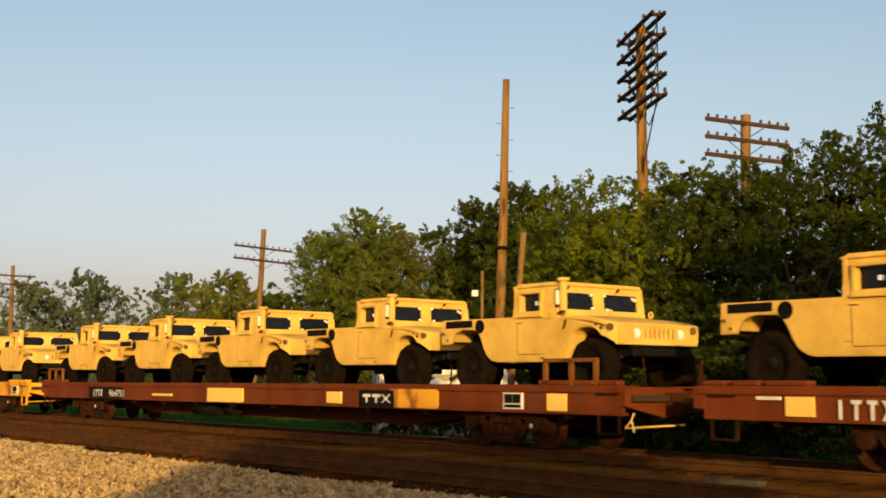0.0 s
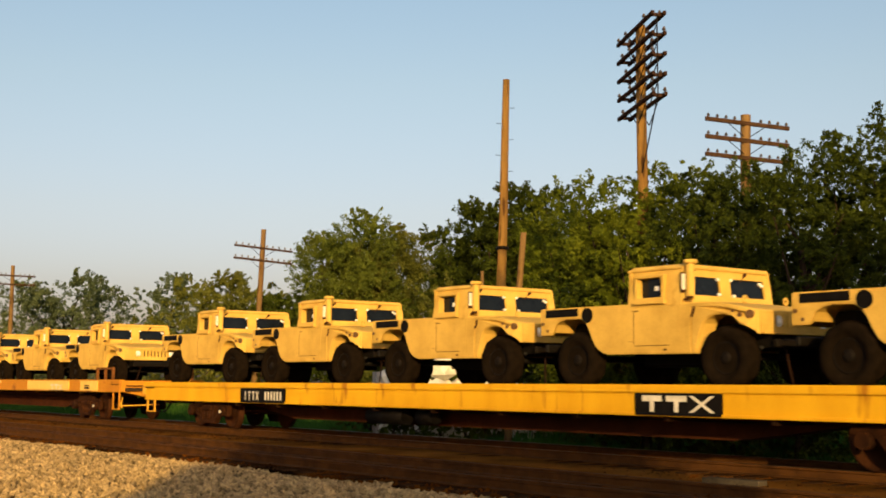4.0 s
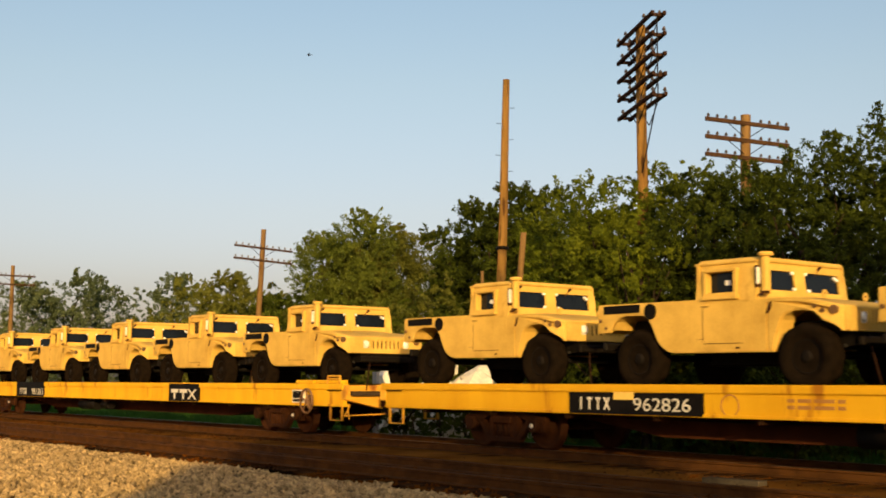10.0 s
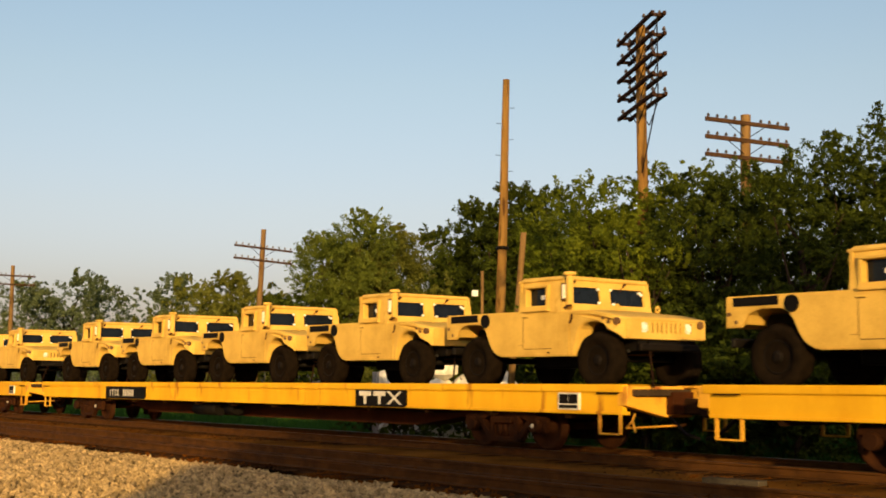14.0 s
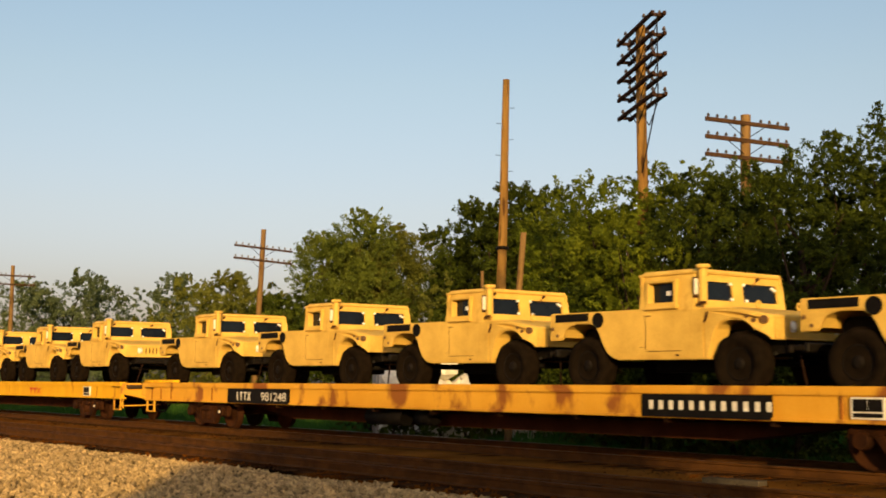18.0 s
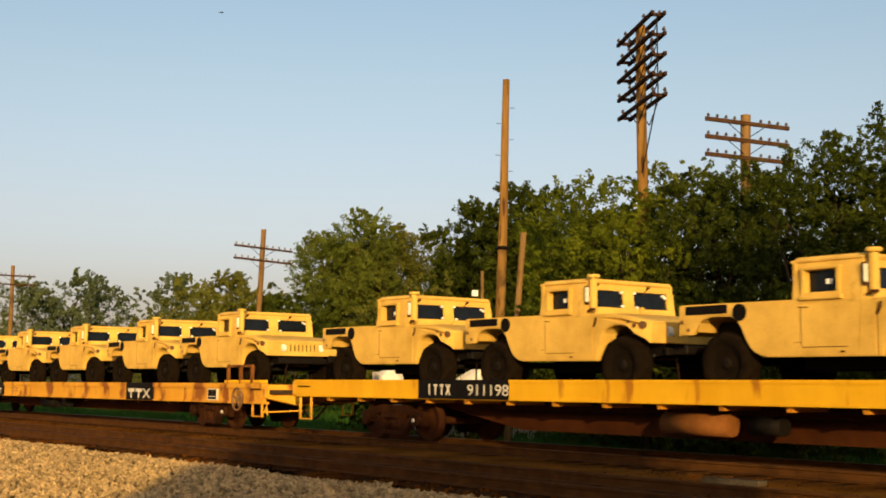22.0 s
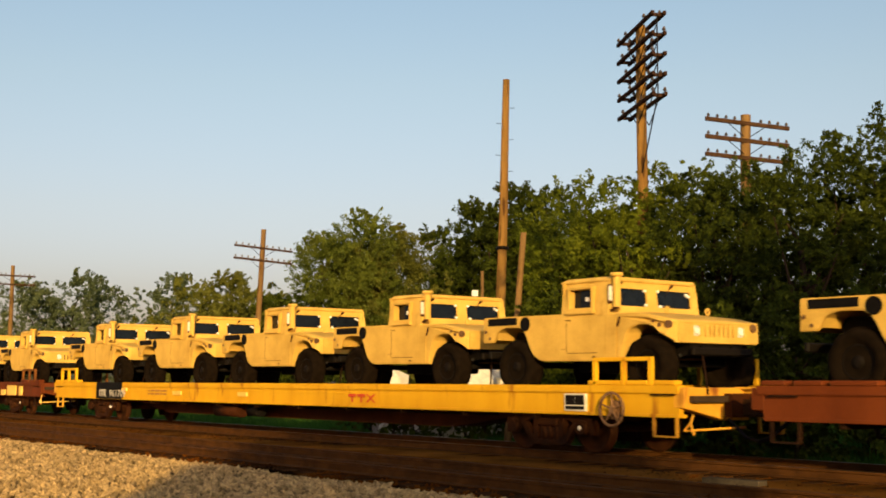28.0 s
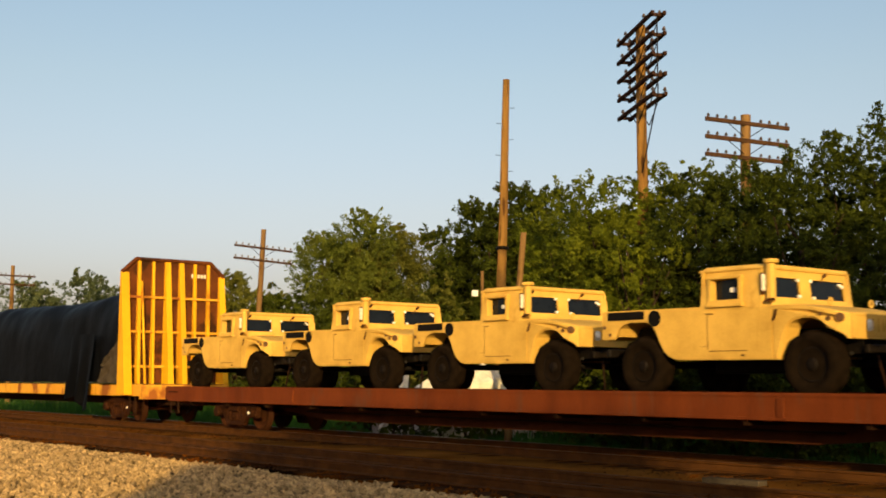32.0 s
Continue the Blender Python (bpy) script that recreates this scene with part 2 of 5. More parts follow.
def part(name, bm, material, parent=None, label=""):
    me = bpy.data.meshes.new(name)
    bm.to_mesh(me)
    bm.free()
    me.materials.append(material)
    ob = new(name, me)
    if parent:
        ob.parent = parent
    if label:
        ob["label"] = label
    return ob


def mesh_part(name, verts, faces, material, parent=None, label=""):
    me = bpy.data.meshes.new(name)
    me.from_pydata(verts, [], faces)
    me.update()
    me.materials.append(material)
    ob = new(name, me)
    if parent:
        ob.parent = parent
    if label:
        ob["label"] = label
    return ob


def B(*boxes, bevel=0.0):
    bm = bmesh.new()
    for b in boxes:
        box(bm, *b, bevel=bevel)
    return bm


def P(pts, y0, y1, bevel=0.0):
    bm = bmesh.new()
    prism(bm, pts, y0, y1, bevel)
    return bm


def T(*tubes, n=8):
    bm = bmesh.new()
    for t in tubes:
        tube(bm, *t, n=n)
    return bm


def at(ob, x, y, z, rx=0, ry=0, rz=0):
    ob.matrix_basis = pose(x, y, z, rx, ry, rz)
    return ob


# ---- ground and tracks ----
def ground():
    """One sheet to the horizon: gravel bank, track bed, grass and fields, finer near the eye."""
    bm = bmesh.new()
    xs = [-3000, -600, -200, -120] + list(range(-100, 31, 2)) + [60, 200, 600, 3000]
    ys = [-3000, -600, -100, -30, -10, 0, 3, 5, 6.5, 7.6, 8.3, 8.9, 9.6, 12.4, 13.0, 13.6, 16.8, 17.4, 18.2, 20, 24, 30, 40, 60, 120, 400, 3000]
    grid = []
    for y in ys:
        row = []
        for x in xs:
            if y <= 7.6:
                z = -0.06
            elif y <= 8.9:
                z = -0.06 - 0.16 * (y - 7.6) / 1.3
            elif y <= 12.4:
                z = -0.22
            elif y <= 13.0:
                z = -0.18
            elif y <= 16.8:
                z = -0.17
            elif y <= 18.2:
                z = -0.17 - 0.28 * (y - 16.8) / 1.4
            else:
                z = -0.45
            if abs(x) < 110 and 9 < y < 60:
                z += 0.05 * noise.noise(Vector((x * 0.23, y * 0.31, 0)))
            row.append(bm.verts.new((x, y, z)))
        grid.append(row)
    for j, (a, b) in enumerate(zip(grid, grid[1:])):
        for i in range(len(xs) - 1):
            f = bm.faces.new((a[i], a[i + 1], b[i + 1], b[i]))
            f.smooth = True
            # slot 3 is the strip under the train, coloured brighter as if sunlit
            f.material_index = 0 if ys[j + 1] <= 8.3 else (2 if ys[j + 1] > 17.4 else (3 if 13.3 < ys[j + 1] < 17 else 1))
    me = bpy.data.meshes.new("ground")
    bm.to_mesh(me)
    bm.free()
    for m in (GRAVELBED, DIRT, GRASS, BALLAST_LIT):
        me.materials.append(m)
    return tagged(new("ground", me), "gravel bank, brown track bed and grass beyond", "ground", kind="structure")


def stones(name, count, x0, x1, y0, y1, z, size, material, label, seed):
    """Loose stones as one heap of many small bodies."""
    rng = np.random.default_rng(seed)
    base = np.array([(1, 0, 0), (-1, 0, 0), (0, 1, 0), (0, -1, 0), (0, 0, 1), (0, 0, -1)], float)
    tri = np.array([(0, 2, 4), (2, 1, 4), (1, 3, 4), (3, 0, 4), (2, 0, 5), (1, 2, 5), (3, 1, 5), (0, 3, 5)])
    cx, cy = rng.uniform(x0, x1, count), rng.uniform(y0, y1, count)
    wave = 0.12 * np.sin(cx * 1.7) + 0.08 * np.sin(cx * 4.1 + 1)
    keep = cy < y1 + wave - 0.2 if name == "gravel" else cy < 1e9
    cx, cy = cx[keep], cy[keep]
    n = len(cx)
    rad = size * rng.uniform(0.5, 1.25, n)
    v = base[None] * rad[:, None, None] * rng.uniform(0.6, 1.1, (n, 6, 1)) + rng.normal(0, 0.15, (n, 6, 3)) * rad[:, None, None]
    ang = rng.uniform(0, 6.28, (n, 2))
    c, s = np.cos(ang[:, 0])[:, None], np.sin(ang[:, 0])[:, None]
    x, y = v[..., 0] * c - v[..., 1] * s, v[..., 0] * s + v[..., 1] * c
    c, s = np.cos(ang[:, 1])[:, None], np.sin(ang[:, 1])[:, None]
    y, zz = y * c - v[..., 2] * s, y * s + v[..., 2] * c
    zg = np.where(cy < 7.6, z, z - 0.16 * np.clip(cy - 7.6, 0, 1.3) / 1.3) if name == "gravel" else np.full(n, z)
    heap = 0.012 * np.sin(cx * 0.9 + cy * 1.3) + 0.012 * np.sin(cx * 2.3 - cy * 1.9)
    verts = np.stack([x + cx[:, None], y + cy[:, None], zz + (zg + heap * (name == "gravel") + rad * 0.3)[:, None]], -1).reshape(-1, 3)
    faces = (tri[None] + 6 * np.arange(n)[:, None, None]).reshape(-1, 3)
    ob = mesh_part(name, verts.tolist(), faces.tolist(), material)
    return tagged(ob, label, name, kind="stuff")


def rail(name, y, z0):
    bm = bmesh.new()
    prism_pts = [(-0.07, 0.0), (0.07, 0.0), (0.07, 0.012), (0.012, 0.03), (0.012, 0.115), (0.036, 0.125), (0.036, 0.155), (0.028, 0.16), (-0.028, 0.16), (-0.036, 0.155), (-0.036, 0.125), (-0.012, 0.115), (-0.012, 0.03), (-0.07, 0.012)]
    a = [bm.verts.new((-260, y + u, z0 + w)) for u, w in prism_pts]
    b = [bm.verts.new((160, y + u, z0 + w)) for u, w in prism_pts]
    n = len(a)
    for i in range(n):
        f = bm.faces.new((a[i], a[(i + 1) % n], b[(i + 1) % n], b[i]))
        f.material_index = 1 if i in (6, 7, 8) else 0
    bm.faces.new(a[::-1])
    bm.faces.new(b)
    bmesh.ops.recalc_face_normals(bm, faces=bm.faces[:])
    ob = part(name, bm, RAILSTEEL)
    ob.data.materials.append(RAILTOP)
    return ob


def track(name, yc, zt, x0, x1, label):
    root = tagged(new(name), label, "railway track", kind="structure")
    for y in (yc - 0.7535, yc + 0.7535):
        r = rail("rail", y, zt - 0.16)
        r.parent = root
        if zt < 0:
            r.data.materials[1] = RAILSTEEL
    rng = random.Random(int(yc * 10))
    bm = B((-0.11, 0.11, -1.3, 1.3, -0.10, 0.05), bevel=0.012)
    me = bpy.data.meshes.new("tie")
    bm.to_mesh(me)
    bm.free()
    me.materials.append(TIE)
    x = x0
    k = 0
    while x < x1 and k < 150:
        t = new("tie", me)
        t.parent = root
        t.matrix_basis = pose(x, yc + rng.uniform(-0.04, 0.04), zt - 0.205 + rng.uniform(-0.012, 0.008), 0, 0, rng.uniform(-1.5, 1.5))
        x += 0.54
        k += 1
    return root


ground()
track("railway_track_1", TRACK_Y, 0.0, -66.0, 6.0, "rusty railway track on brown ballast under the train")
track("railway_track_2", 10.75, -0.03, -62.0, 4.0, "disused railway track sunk in brown dirt")
stones("gravel", 30000, -34.0, -6.0, 2.5, 9.3, -0.06, 0.053, STONE, "pale crushed limestone gravel along the track", 3)
stones("ballast", 9000, -45.0, 0.0, 8.6, 13.4, -0.21, 0.035, DIRT, "rust-brown dirty track ballast", 4)
stones("ballast", 8000, -45.0, 0.0, 13.4, 17.3, -0.19, 0.03, DIRT, "orange-brown ballast under the train", 5)


# ---- greenery ----
def leaf_cloud(rng, blobs, count, size):
    """Leaves of two triangles each, set along short drooping sprays that spring from the skins of the given lumps."""
    per = 40
    sprays = max(1, count // per)
    bl = np.array(blobs)
    w = bl[:, 3] ** 1.7
    which = rng.choice(len(blobs), sprays, p=w / w.sum())
    bl = bl[which]
    d = rng.normal(0, 1, (sprays, 3))
    d /= np.linalg.norm(d, axis=1)[:, None]
    foot = bl[:, :3] + d * (bl[:, 3] * rng.uniform(0.22, 1.0, sprays) ** 0.5)[:, None] * np.array([1, 1, 0.88])
    way = d * 0.75 + rng.normal(0, 0.42, (sprays, 3)) + np.array([0, 0, 0.30]) + np.array([0, 0, 0.5]) * np.maximum(d[:, 2:3], 0)
    way /= np.linalg.norm(way, axis=1)[:, None]
    long = np.clip(bl[:, 3] * 0.5, 4.0 * size, 12.0 * size) * rng.uniform(0.7, 1.35, sprays)
    side = np.cross(way, np.array([0.05, 0.02, 1.0]))
    side /= np.linalg.norm(side, axis=1)[:, None] + 1e-9
    face = np.cross(side, way)
    k = np.repeat(np.arange(sprays), per)
    n = len(k)
    t = rng.random(n) ** 0.75
    c = foot[k] + way[k] * (long[k] * t)[:, None]
    c += side[k] * (rng.normal(0, 0.19, n) * long[k] * (1.15 - 0.8 * t))[:, None]
    c += face[k] * (rng.normal(0, 0.09, n) * long[k])[:, None]
    c[:, 2] -= 0.16 * long[k] * t ** 2
    u = way[k] * 0.7 + side[k] * np.sign(rng.normal(0, 1, n))[:, None] * 0.8 + rng.normal(0, 0.45, (n, 3))
    u /= np.linalg.norm(u, axis=1)[:, None]
    nrm = face[k] * 0.8 + d[k] * 0.5 + rng.normal(0, 0.5, (n, 3))
    v = np.cross(nrm, u)
    v /= np.linalg.norm(v, axis=1)[:, None] + 1e-9
    s = (size * rng.uniform(0.65, 1.35, n))[:, None]
    verts = np.stack([c - u * s, c + v * s * 0.44 + nrm * s * 0.05, c + u * s, c - v * s * 0.44 + nrm * s * 0.05], 1).reshape(-1, 3)
    return verts, np.arange(n * 4).reshape(-1, 4)


def limbs(bm, rng, base, top, blobs, r):
    """A tapered trunk with a limb into each lump of the crown."""
    base, top = Vector(base), Vector(top)
    steps = 5
    pts = [base.lerp(top, i / steps) + Vector((rng.uniform(-1, 1), rng.uniform(-1, 1), 0)) * 0.12 * (0 < i) for i in range(steps + 1)]
    for i in range(steps):
        tube(bm, pts[i], pts[i + 1], r * (1 - 0.13 * i), r * (1 - 0.13 * (i + 1)), 8)
    for k, b in enumerate(blobs):
        start = pts[2 + k % 3]
        end = Vector(b[:3])
        mid = start.lerp(end, 0.5) + Vector((rng.uniform(-0.2, 0.2), rng.uniform(-0.2, 0.2), 0.15))
        tube(bm, start, mid, r * 0.42, r * 0.26, 6)
        tube(bm, mid, end, r * 0.26, r * 0.08, 6)


def tree(x, y, z, height, width, seed, leaves, leaf, material, label, low=0.25, name="tree", lumps=9, shape=1.0, airy=0.0):
    rng = random.Random(seed)
    nrg = np.random.default_rng(seed)
    root = tagged(new(name), label, "bush" if name == "bush" else "tree")
    root.matrix_basis = pose(x, y, z)
    blobs = []
    for i in range(lumps):
        h = low + (0.92 - low) * (i + 0.5) / lumps
        ring = math.sin(math.pi * min(1, max(0.05, (h - low * 0.6) / (1.12 - low * 0.6)))) ** 0.6 * shape
        a = i * 2.4 + rng.uniform(-0.4, 0.4)
        rr = width * 0.5 * ring * rng.uniform(0.35, 0.75)
        br = width * rng.uniform(0.2, 0.32) * (0.65 + 0.35 * ring)
        br *= 1 - 0.35 * airy
        br = min(br, height * (1.0 - h) + width * 0.12)
        blobs.append((rr * math.cos(a), rr * math.sin(a), height * h, br))
    # small sprigs that break the outline
    for i in range(lumps * 2):
        b = rng.choice(blobs[:lumps])
        a, e = rng.uniform(0, 6.28), rng.uniform(-0.2, 1.4)
        k = b[3] * rng.uniform(0.85, 1.15)
        blobs.append((b[0] + k * math.cos(a) * math.cos(e), b[1] + k * math.sin(a) * math.cos(e), b[2] + k * math.sin(e) * 0.85, b[3] * rng.uniform(0.18, 0.38)))
    # leafy twigs that stand up out of the crown
    for i in range(int(lumps * 1.6)):
        b = rng.choice(blobs[lumps // 3:lumps])
        a, k = rng.uniform(0, 6.28), rng.uniform(0.3, 0.9)
        lean, reach = rng.uniform(0.1, 0.5) + 0.6 * airy, b[3] * rng.uniform(0.45, 0.8)
        for q in range(11):
            t = q / 10
            out = b[3] * k + reach * t * lean * (0.6 + 0.4 * t)
            up = b[3] * math.sqrt(1 - k * k) * 0.7 + reach * t * (1 - 0.25 * airy * t)
            blobs.append((b[0] + out * math.cos(a), b[1] + out * math.sin(a), b[2] + up, b[3] * 0.10 * (1.25 - t)))
    bm = bmesh.new()
    limbs(bm, rng, (0, 0, -0.3), (0, 0, height * 0.72), blobs[:lumps], max(0.05, 0.022 * height))
    part("trunk", bm, BARK, root)
    v, f = leaf_cloud(nrg, blobs, leaves, leaf)
    v[:, 2] = np.maximum(v[:, 2], 0.02)
    mesh_part("crown", v.tolist(), f.tolist(), material, root)
    return root


def place(px, dist):
    """The spot on the ground that lies so many metres off, at an angle to the line of sight given in degrees to its right."""
    a = YAW - radians(px)
    return -dist * math.sin(a), dist * math.cos(a)


# (angle right of the line of sight, metres off, height, width, leaves, leaf size, material, kind)
RIGHT_WOOD = [
    (9.3, 28.8, 5.75, 2.8, 20000, 0.050, LEAF_A),
    (6.3, 33.0, 6.35, 4.2, 36800, 0.054, LEAF_A), (8.3, 31.5, 6.75, 4.6, 41400, 0.052, LEAF_A), (10.8, 31.0, 7.0, 4.4, 39100, 0.052, LEAF_A),
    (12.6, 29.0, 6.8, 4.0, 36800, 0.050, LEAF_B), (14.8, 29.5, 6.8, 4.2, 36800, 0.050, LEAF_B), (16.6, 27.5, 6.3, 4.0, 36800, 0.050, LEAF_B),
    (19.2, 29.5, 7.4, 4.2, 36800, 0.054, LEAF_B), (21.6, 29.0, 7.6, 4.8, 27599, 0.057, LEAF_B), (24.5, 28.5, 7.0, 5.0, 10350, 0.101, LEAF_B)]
MID_WOOD = [
    (-4.5, 62.0, 9.5, 6.0, 34000, 0.095, LEAF_M), (-3.2, 64.0, 9.2, 6.5, 30600, 0.095, LEAF_C), (-1.3, 66.0, 9.4, 6.5, 27200, 0.095, LEAF_C),
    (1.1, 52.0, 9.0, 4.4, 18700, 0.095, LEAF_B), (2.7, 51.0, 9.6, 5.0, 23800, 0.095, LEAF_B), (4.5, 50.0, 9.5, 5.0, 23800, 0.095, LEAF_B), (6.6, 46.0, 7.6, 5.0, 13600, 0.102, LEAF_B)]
LEFT_WOOD = [
    (-9.9, 76.0, 8.3, 5.6, 15200, 0.124, LEAF_C), (-7.9, 76.0, 6.9, 5.0, 13300, 0.124, LEAF_B), (-12.5, 96.0, 9.8, 7.0, 10450, 0.136, LEAF_HAZED), (-17.2, 100.0, 9.5, 9.5, 17100, 0.143, LEAF_HAZED), (-20.9, 104.0, 5.5, 8.0, 7600, 0.155, LEAF_HAZED)]
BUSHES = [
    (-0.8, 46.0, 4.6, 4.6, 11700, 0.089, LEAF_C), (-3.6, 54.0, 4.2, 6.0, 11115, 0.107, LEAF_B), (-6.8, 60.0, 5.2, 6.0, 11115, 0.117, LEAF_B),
    (-9.6, 68.0, 6.2, 6.5, 9880, 0.128, LEAF_C), (-12.0, 80.0, 4.9, 8.0, 14000, 0.12, LEAF_C), (-14.6, 88.0, 4.7, 9.0, 14000, 0.12, LEAF_HAZED), (-18.5, 92.0, 4.3, 9.0, 14000, 0.12, LEAF_HAZED),
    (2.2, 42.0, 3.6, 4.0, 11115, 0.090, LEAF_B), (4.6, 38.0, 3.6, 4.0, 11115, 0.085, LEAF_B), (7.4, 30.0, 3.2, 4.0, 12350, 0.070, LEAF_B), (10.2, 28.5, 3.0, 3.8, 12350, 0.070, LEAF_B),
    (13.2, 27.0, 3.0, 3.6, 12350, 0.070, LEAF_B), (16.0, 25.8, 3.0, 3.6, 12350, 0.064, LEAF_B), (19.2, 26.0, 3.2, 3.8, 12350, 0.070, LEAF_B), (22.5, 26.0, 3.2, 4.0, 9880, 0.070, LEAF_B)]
for i, (a, d, h, w, n, s, m) in enumerate(RIGHT_WOOD):
    tree(*place(a, d), -0.45, h, w, 100 + i, n, s, m, "dense leafy green tree in a trackside thicket", low=0.14, lumps=18, airy=0.5)
for i, (a, d, h, w, n, s, m) in enumerate(MID_WOOD):
    tree(*place(a, d), -0.45, h, w, 200 + i, int(n * 2.5), s * 0.74, m, "broad leafy tree standing behind the poles", low=0.2, lumps=14, airy=0.5)
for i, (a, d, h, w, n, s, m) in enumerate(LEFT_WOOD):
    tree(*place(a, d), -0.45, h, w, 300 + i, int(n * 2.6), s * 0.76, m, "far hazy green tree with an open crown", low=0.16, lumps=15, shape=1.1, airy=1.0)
for i, (a, d, h, w, n, s, m) in enumerate(BUSHES):
    tree(*place(a, d), -0.45, h, w, 400 + i, n, s, m, "low green bush at the edge of the thicket", low=0.02, name="bush", lumps=9, shape=1.15)


# ---- poles ----
def pole_line(x, y, height, r0, r1, arms, turn, material, arm_material, label, lean=(0, 0), pins=10, arm_len=3.05, insul=None, pitch=0.5, top_gap=0.25, braces=True, twin=0.0, thick=1.0):
    root = tagged(new("utility_pole"), label, "pole")
    root.matrix_basis = pose(x, y, -0.5, lean[0], lean[1], 0)
    bm = bmesh.new()
    k, rings = 8, []
    for i in range(k + 1):
        z, r = (height + 0.5) * i / k, r0 + (r1 - r0) * i / k
        rings.append([bm.verts.new((0.015 * math.sin(i * 1.7) + r * math.cos(0.5236 * q), 0.015 * math.cos(i) + r * math.sin(0.5236 * q), z)) for q in range(12)])
    for p, q in zip(rings, rings[1:]):
        for i in range(12):
            bm.faces.new((p[i], p[(i + 1) % 12], q[(i + 1) % 12], q[i])).smooth = True
    bm.faces.new(rings[-1])
    part("shaft", bm, material, root)
    insul = insul or INSUL
    c, s = math.cos(radians(turn)), math.sin(radians(turn))
    for a in range(arms):
        z = height + 0.5 - top_gap - a * pitch
        for off in ((-twin, twin) if twin else (-r0 * 0.75,)):
            arm = part("crossarm", B((-arm_len / 2, arm_len / 2, -0.04, 0.04, -0.05 * thick, 0.05 * thick), bevel=0.01), arm_material, root)
            # the arm is bolted to the side of the shaft
            arm.matrix_basis = pose(-s * off, c * off, z, 0, 0, turn)
            for i in range(pins):
                u = (i - (pins - 1) / 2) / (pins - 1) * (arm_len - 0.2)
                if abs(u) < 0.16 or (twin and (i * 3 + a * 2 + (off > 0)) % 5 > 1):
                    continue
                bm = bmesh.new()
                tube(bm, (u, 0, 0.06), (u, 0, 0.11), 0.014, 0.014, 6)
                tube(bm, (u, 0, 0.09), (u, 0, 0.135), 0.05, 0.045, 8)
                tube(bm, (u, 0, 0.135), (u, 0, 0.175), 0.036, 0.025, 8)
                part("insulator", bm, insul, arm)
            if braces:
                for sg in (-1, 1):
                    part("brace", T(((sg * 0.65, 0.06, -0.05), (0.02 * sg, 0.06, -0.45), 0.014), n=5), BLACK, arm)
        if twin:
            for sg in (-1, 1):
                sp = part("arm_spacer", B((sg * (arm_len / 2 - 0.2) - 0.03, sg * (arm_len / 2 - 0.2) + 0.03, -twin, twin, -0.04, 0.04)), arm_material, root)
                sp.matrix_basis = pose(0, 0, z, 0, 0, turn)
    return root


# the corner pole, with pairs of steep arms, and the poles beside it
x, y = place(9.35, 30.7)
corner_pole = pole_line(x, y, 10.2, 0.155, 0.125, 5, -29.0, POLEWOOD, ARMWOOD, "tall wooden pole with stacked double crossarms and guy wire", pins=10, insul=INSUL_DARK, pitch=0.50, top_gap=0.10, twin=0.15)
w = (0.875 * 1.36, -0.485 * 1.36)
part("riser_cable", T(((w[0], w[1], 10.6), (w[0], w[1], 8.6), 0.018), ((w[0], w[1], 8.6), (0.12, -0.12, 6.9), 0.018), n=5), BLACK, corner_pole, "black cable hung from the arm ends")
x, y = place(13.85, 37.4)
pole_line(x, y, 9.25, 0.165, 0.15, 3, 76.0, POLEWOOD_GREY, ARMWOOD_RED, "wooden telegraph pole with three brown crossarms among trees", pins=10, pitch=0.53, top_gap=0.28, lean=(-0.8, 0.6), thick=1.25, insul=INSUL_DARK)
x, y = place(2.60, 37.5)
bare = pole_line(x, y, 10.6, 0.185, 0.105, 0, 0.0, POLEWOOD, ARMWOOD, "tall bare brown wooden pole without crossarms", lean=(-1.0, 0.8))
for i in range(9):
    z = 6.2 + 0.5 * i
    sg = -1 if i % 2 else 1
    part("pole_step", T(((0.08 * sg, 0.1 * sg, z), (0.17 * sg, 0.22 * sg, z + 0.01), 0.008), n=5), BLACK, bare)
part("pole_band", T(((0, 0, 5.75), (0, 0, 5.85), 0.195), n=14), BLACK, bare)
x, y = place(-8.75, 59.7)
pole_line(x, y, 8.55, 0.16, 0.12, 2, 94.0, POLEWOOD_GREY, ARMWOOD_RED, "telegraph pole with two crossarms above the trees", pins=10, pitch=0.6, top_gap=0.93, lean=(-1.8, 1.4), arm_len=3.3)
x, y = place(-19.45, 88.0)
pole_line(x, y, 9.0, 0.17, 0.13, 2, 90.0, POLEWOOD_GREY, ARMWOOD_RED, "far telegraph pole with two crossarms", pins=10, pitch=0.6, top_gap=0.7)
x, y = place(2.98, 30.5)
pole_line(x, y, 4.93, 0.10, 0.075, 0, 0.0, POLEWOOD_GREY, ARMWOOD, "short leaning wooden stub pole", lean=(-3.6, 2.8))

# meter post with a white box
x, y = place(1.85, 36.0)
post = tagged(new("meter_post"), "thin wooden post carrying a small white box", "post")
post.matrix_basis = pose(x, y, -0.5)
part("post", T(((0, 0, 0), (0, 0, 4.95), 0.05), ((0, 0, 4.29), (-0.13, -0.17, 4.29), 0.015), n=8), POLEWOOD_GREY, post)
part("meter_box", B((-0.20, -0.06, -0.25, -0.10, 4.2, 4.38), bevel=0.015), WHITE, post, "white metal box")


